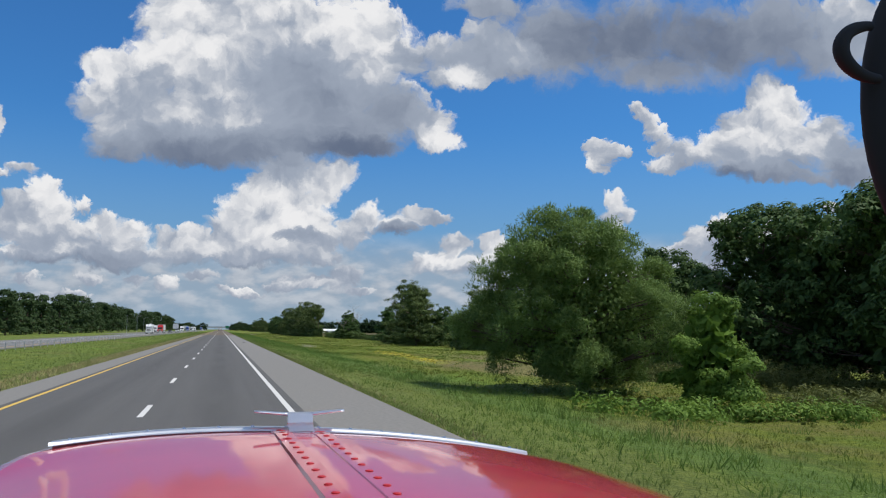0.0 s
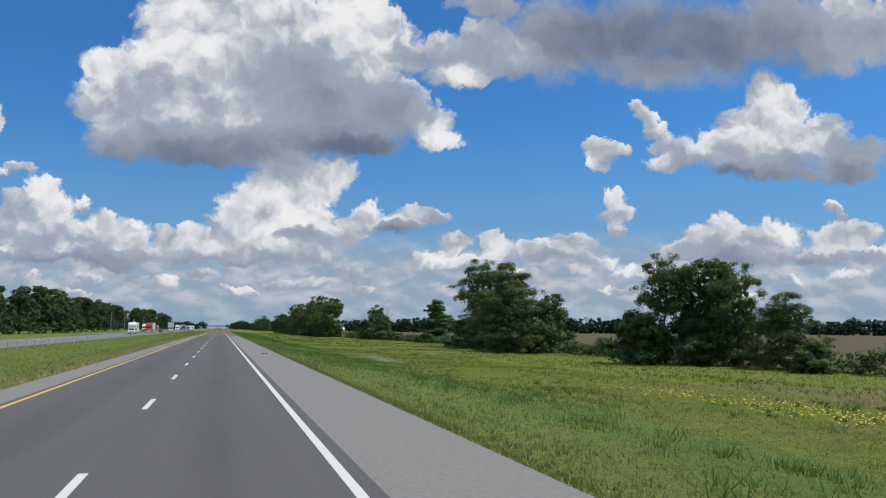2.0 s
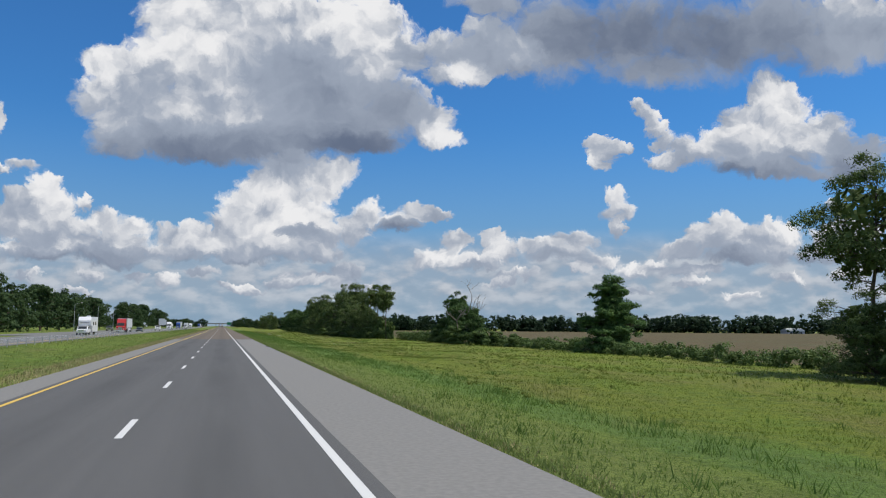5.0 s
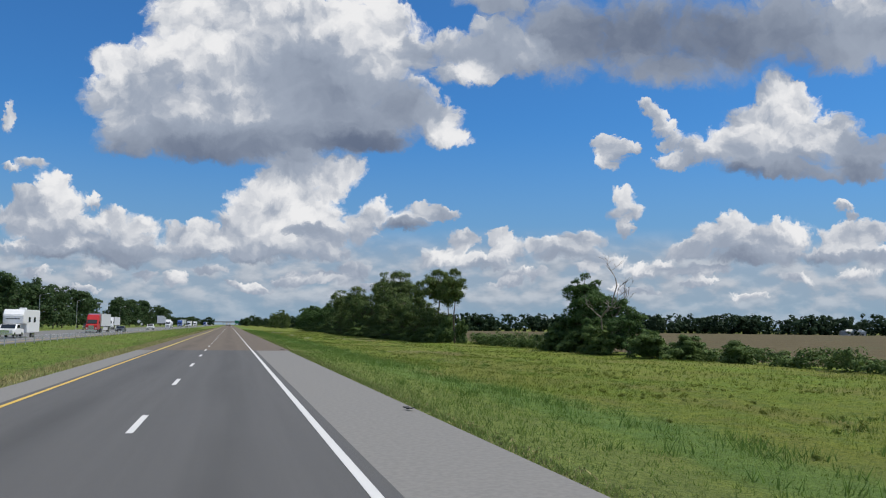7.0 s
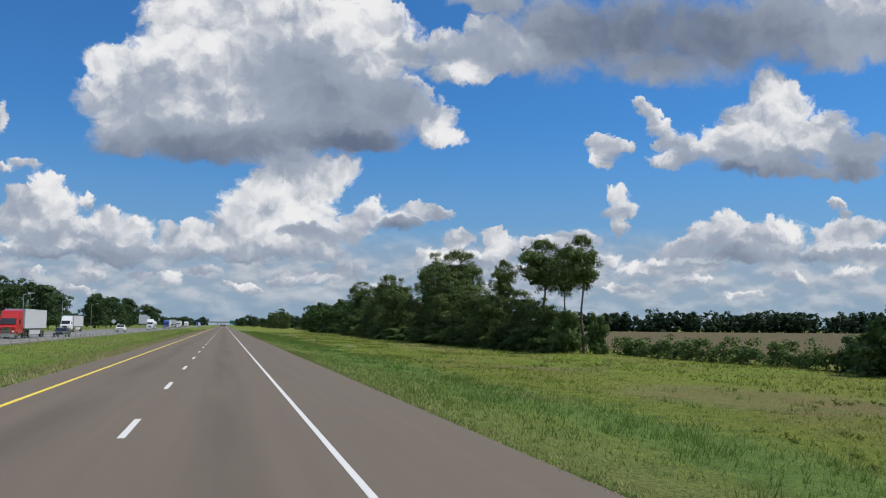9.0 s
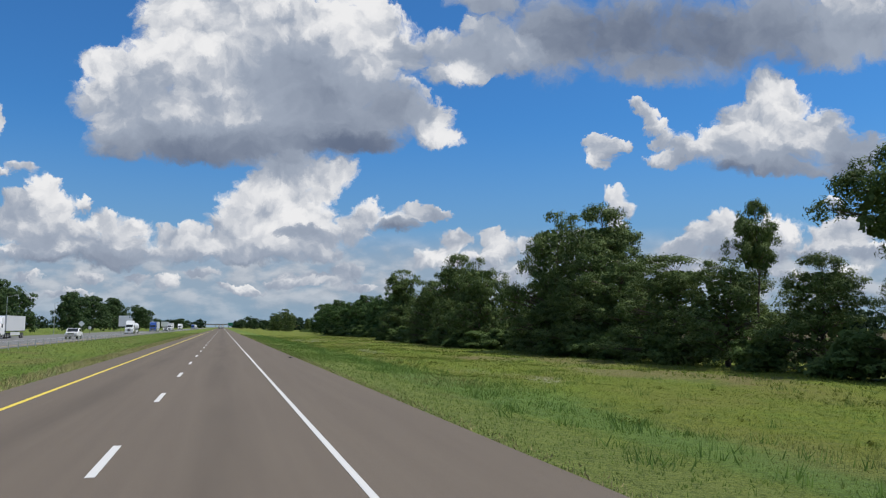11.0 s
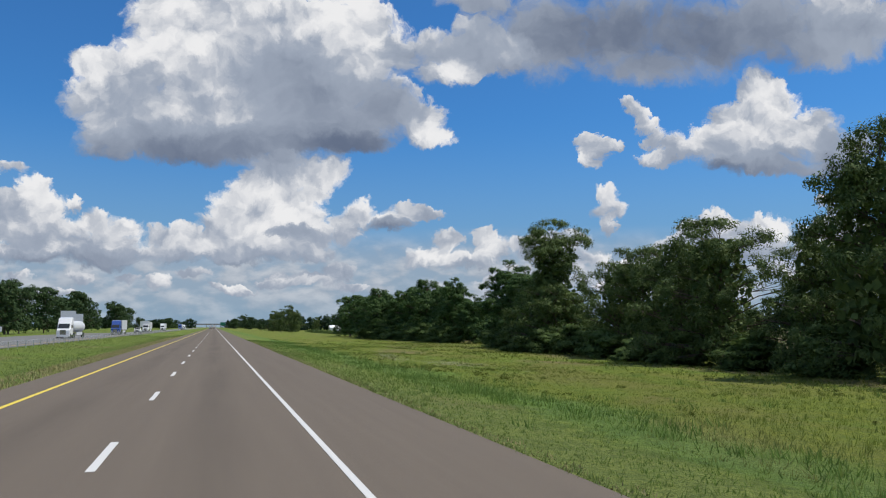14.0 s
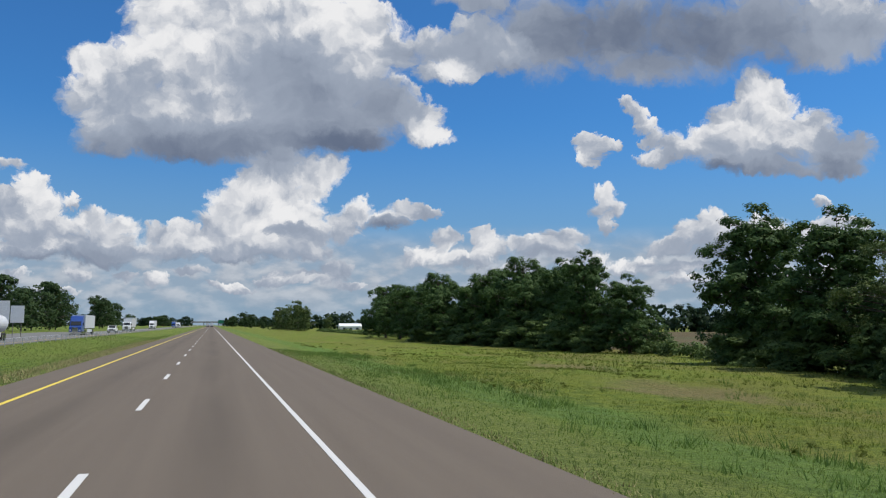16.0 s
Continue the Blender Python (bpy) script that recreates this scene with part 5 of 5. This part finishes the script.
truck = thing("semi_truck", "red semi truck bonnet with riveted chrome edge and ornament", "truck", place=pose(DRIFT_X[0], 0, 0))
bm = bmesh.new()
NU, NV = 44, 24
grid = [[bm.verts.new((TX + half_width(j / NV, i - NU / 2) * (-1 + 2 * i / NU), TY0 + (TY1 - TY0) * j / NV - 0.10 * abs(-1 + 2 * i / NU) ** 3 * (j / NV), hood_z(-1 + 2 * i / NU, j / NV))) for i in range(NU + 1)] for j in range(NV + 1)]
for j in range(NV):
    for i in range(NU):
        bm.faces.new((grid[j][i], grid[j][i + 1], grid[j + 1][i + 1], grid[j + 1][i]))
rim = [e for e in bm.edges if e.is_boundary]
grown = bmesh.ops.extrude_edge_only(bm, edges=rim)["geom"]
low_verts = [g for g in grown if isinstance(g, bmesh.types.BMVert)]
for v in low_verts:
    v.co.z = 0.75
bmesh.ops.recalc_face_normals(bm, faces=bm.faces[:])
hood = part("bonnet", bm, RED_PAINT, truck, "glossy red bonnet", smooth=True)
# centre hinge: two raised bands with a groove between
for s in (-1, 1):
    bm = bmesh.new()
    last = None
    for j in range(NV + 1):
        v = j / NV
        y = TY0 + (TY1 - TY0) * v
        z = hood_z(0, v)
        ring = [bm.verts.new((TX - 0.013 + 0.066 * (1 - v) + s * (a + 0.006), y, z + b - s * 0.003)) for a, b in ((0.022, 0.0), (0.026, 0.005), (0.070, 0.004), (0.074, -0.003))]
        if last:
            for a in range(3):
                bm.faces.new((last[a], last[a + 1], ring[a + 1], ring[a]))
        last = ring
    bmesh.ops.recalc_face_normals(bm, faces=bm.faces[:])
    part("hinge_band", bm, RED_PAINT, hood)
rivet = None
for s in (-1, 1):
    for k in range(24):
        v = 0.03 + 0.95 * k / 23
        if rivet is None:
            bm = bmesh.new()
            bmesh.ops.create_uvsphere(bm, u_segments=10, v_segments=6, radius=0.0085, matrix=Matrix.Diagonal((1, 1, 0.22, 1)))
            ob = part("rivet", bm, RIVET_RED, hood, smooth=True)
            rivet = ob.data
        else:
            ob = mesh_part("rivet", rivet, RIVET_RED, hood)
        ob.location = (TX - 0.013 + 0.066 * (1 - v) + s * 0.054, TY0 + (TY1 - TY0) * v, hood_z(0, v) + 0.0052 - s * 0.003)
# chrome strip along the front edge
bm = bmesh.new()
last = None
for i in range(NU + 1):
    u = -1 + 2 * i / NU
    x, y, z = TX + 0.64 * u, TY1 - 0.10 * abs(u) ** 3, hood_z(u, 1)
    ring = [bm.verts.new((x, y + a, z + b)) for a, b in ((-0.030, 0.006), (-0.026, 0.016), (0.022, 0.014), (0.030, -0.02))]
    if last:
        for a in range(3):
            bm.faces.new((last[a], last[a + 1], ring[a + 1], ring[a]))
    last = ring
bmesh.ops.recalc_face_normals(bm, faces=bm.faces[:])
strip = part("edge_strip", bm, ALUMINIUM, truck, "riveted chrome edge strip", smooth=True)
for i in range(14):
    u = -0.93 + 1.86 * i / 13
    bm = bmesh.new()
    bmesh.ops.create_uvsphere(bm, u_segments=8, v_segments=6, radius=0.0055, matrix=Matrix.Translation((TX + 0.64 * u, TY1 - 0.018 - 0.10 * abs(u) ** 3, hood_z(u, 1) + 0.015)))
    part("rivet", bm, CHROME, strip, smooth=True)
OX, OY = 0.2225, 2.98
bm = bmesh.new()
rings = []
for y, z, w in ((-0.012, 1.826, 0.034), (-0.020, 1.835, 0.033), (-0.016, 1.857, 0.035), (-0.026, 1.860, 0.035), (-0.014, 1.887, 0.0345), (0.010, 1.889, 0.0345), (0.020, 1.860, 0.035), (0.026, 1.826, 0.036)):
    rings.append([bm.verts.new((OX + 0.006 * (1.858 - z) / 0.025 * (z < 1.858) + s * w, OY + y, z)) for s in (-1, 1)])
for k in range(len(rings)):
    a, b = rings[k], rings[(k + 1) % len(rings)]
    bm.faces.new((a[0], a[1], b[1], b[0]))
bm.faces.new([r[0] for r in rings])
bm.faces.new([r[1] for r in reversed(rings)])
bmesh.ops.recalc_face_normals(bm, faces=bm.faces[:])
bmesh.ops.bevel(bm, geom=bm.edges[:], offset=0.0025, segments=2, affect="EDGES")
ornament = part("ornament", bm, ALUMINIUM, truck, "chrome winged bonnet ornament")
for s in (-1, 1):
    bm = bmesh.new()
    last = None
    for k in range(9):
        f = k / 8
        x, z, r = OX + s * (0.030 + 0.095 * f), 1.882 + 0.010 * f, 0.0052 * (1 - 0.35 * f)
        ring = [bm.verts.new((x, OY + 0.012 - 0.010 * f + 3.2 * r * math.cos(q * math.pi / 5), z + r * math.sin(q * math.pi / 5))) for q in range(10)]
        for q in range(10 if last else 0):
            bm.faces.new((last[q], last[(q + 1) % 10], ring[(q + 1) % 10], ring[q]))
        if k in (0, 8):
            bm.faces.new(ring)
        last = ring
    bmesh.ops.recalc_face_normals(bm, faces=bm.faces[:])
    part("wing", bm, ALUMINIUM, ornament, smooth=True)
part("grille", box((1.1, 0.08, 0.95), (TX, TY1 + 0.02, 1.2), 0.03), CHROME, truck)
part("bumper", box((2.3, 0.3, 0.42), (TX, TY1 + 0.1, 0.52), 0.06), CHROME, truck)
part("chassis", box((0.9, 3.0, 0.25), (TX, 1.4, 0.75)), BLACK, truck)
for s in (-1, 1):
    wheel(truck, TX + s * 1.0, 2.2)
    part("axle", rod((TX, 2.2, 0.5), (TX + s * 0.95, 2.2, 0.5), 0.06), BLACK, truck)
# windscreen post with the inside mirror
part("windscreen_post", rod((0.66, 1.18, 1.80), (0.60, 0.95, 2.75), 0.025), BLACK, truck)
bm = bmesh.new()
bmesh.ops.create_uvsphere(bm, u_segments=40, v_segments=24, radius=1.0, matrix=Matrix.Translation((0.4445, 1.0, 2.247)) @ Matrix.Diagonal((0.100, 0.022, 0.118, 1)))
# The cab's shade on mirror and bracket is in their near-black colour.
mirror = part("mirror", bm, SHADED_BLACK_PLASTIC, truck, "black inside mirror", smooth=True)
bm = bmesh.new()
last = None
for k in range(25):
    turn, r = radians(95 + 7.5 * k), 0.0026 + 0.0018 * math.sin(math.pi * k / 24)
    ring = []
    for q in range(10):
        out = r * math.cos(q * math.pi / 5)
        ring.append(bm.verts.new((0.345 + (0.0225 + out) * math.cos(turn), 0.99 + r * math.sin(q * math.pi / 5), 2.2755 + (0.0150 + out) * math.sin(turn))))
    for q in range(10 if last else 0):
        bm.faces.new((last[q], last[(q + 1) % 10], ring[(q + 1) % 10], ring[q]))
    last = ring
bmesh.ops.recalc_face_normals(bm, faces=bm.faces[:])
part("bracket", bm, SHADED_BLACK_PLASTIC, mirror, smooth=True)
part("stalk", rod((0.46, 0.985, 2.34), (0.61, 0.97, 2.60), 0.012), BLACK, mirror)


# ---- scraps on the road ----
def tyre_scrap(x, y, size, turn, seed):
    """A torn, curled strip of tread."""
    rng_ = random.Random(seed)
    bm = bmesh.new()
    last = None
    for k in range(9):
        f = k / 8 - 0.5
        z = 0.02 + size * 0.14 * (abs(f) * 2) ** 2 * rng_.uniform(0.5, 1.0)
        w = size * 0.22 * rng_.uniform(0.5, 1.2)
        ring = [bm.verts.new((f * size, d * w, z + t)) for d, t in ((-1, 0.0), (1, 0.0), (1, 0.022), (-1, 0.022))]
        for q in range(4 if last else 0):
            bm.faces.new((last[q], last[(q + 1) % 4], ring[(q + 1) % 4], ring[q]))
        if k in (0, 8):
            bm.faces.new(ring)
        last = ring
    bmesh.ops.recalc_face_normals(bm, faces=bm.faces[:])
    scrap = part("tyre_scrap", bm, BLACK, None)
    scrap.matrix_world = pose(x, y, 0.012, 0, 0, turn)
    return tagged(scrap, "torn black scrap of tyre on the shoulder", "debris", "tyre scraps")


for k, (x, y, size) in enumerate(((3.7, 132.3, 0.42), (4.6, 245.3, 0.34), (4.5, 294.7, 0.4), (4.6, 408.9, 0.36))):
    tyre_scrap(x, y, size, 40 + 67 * k, k)
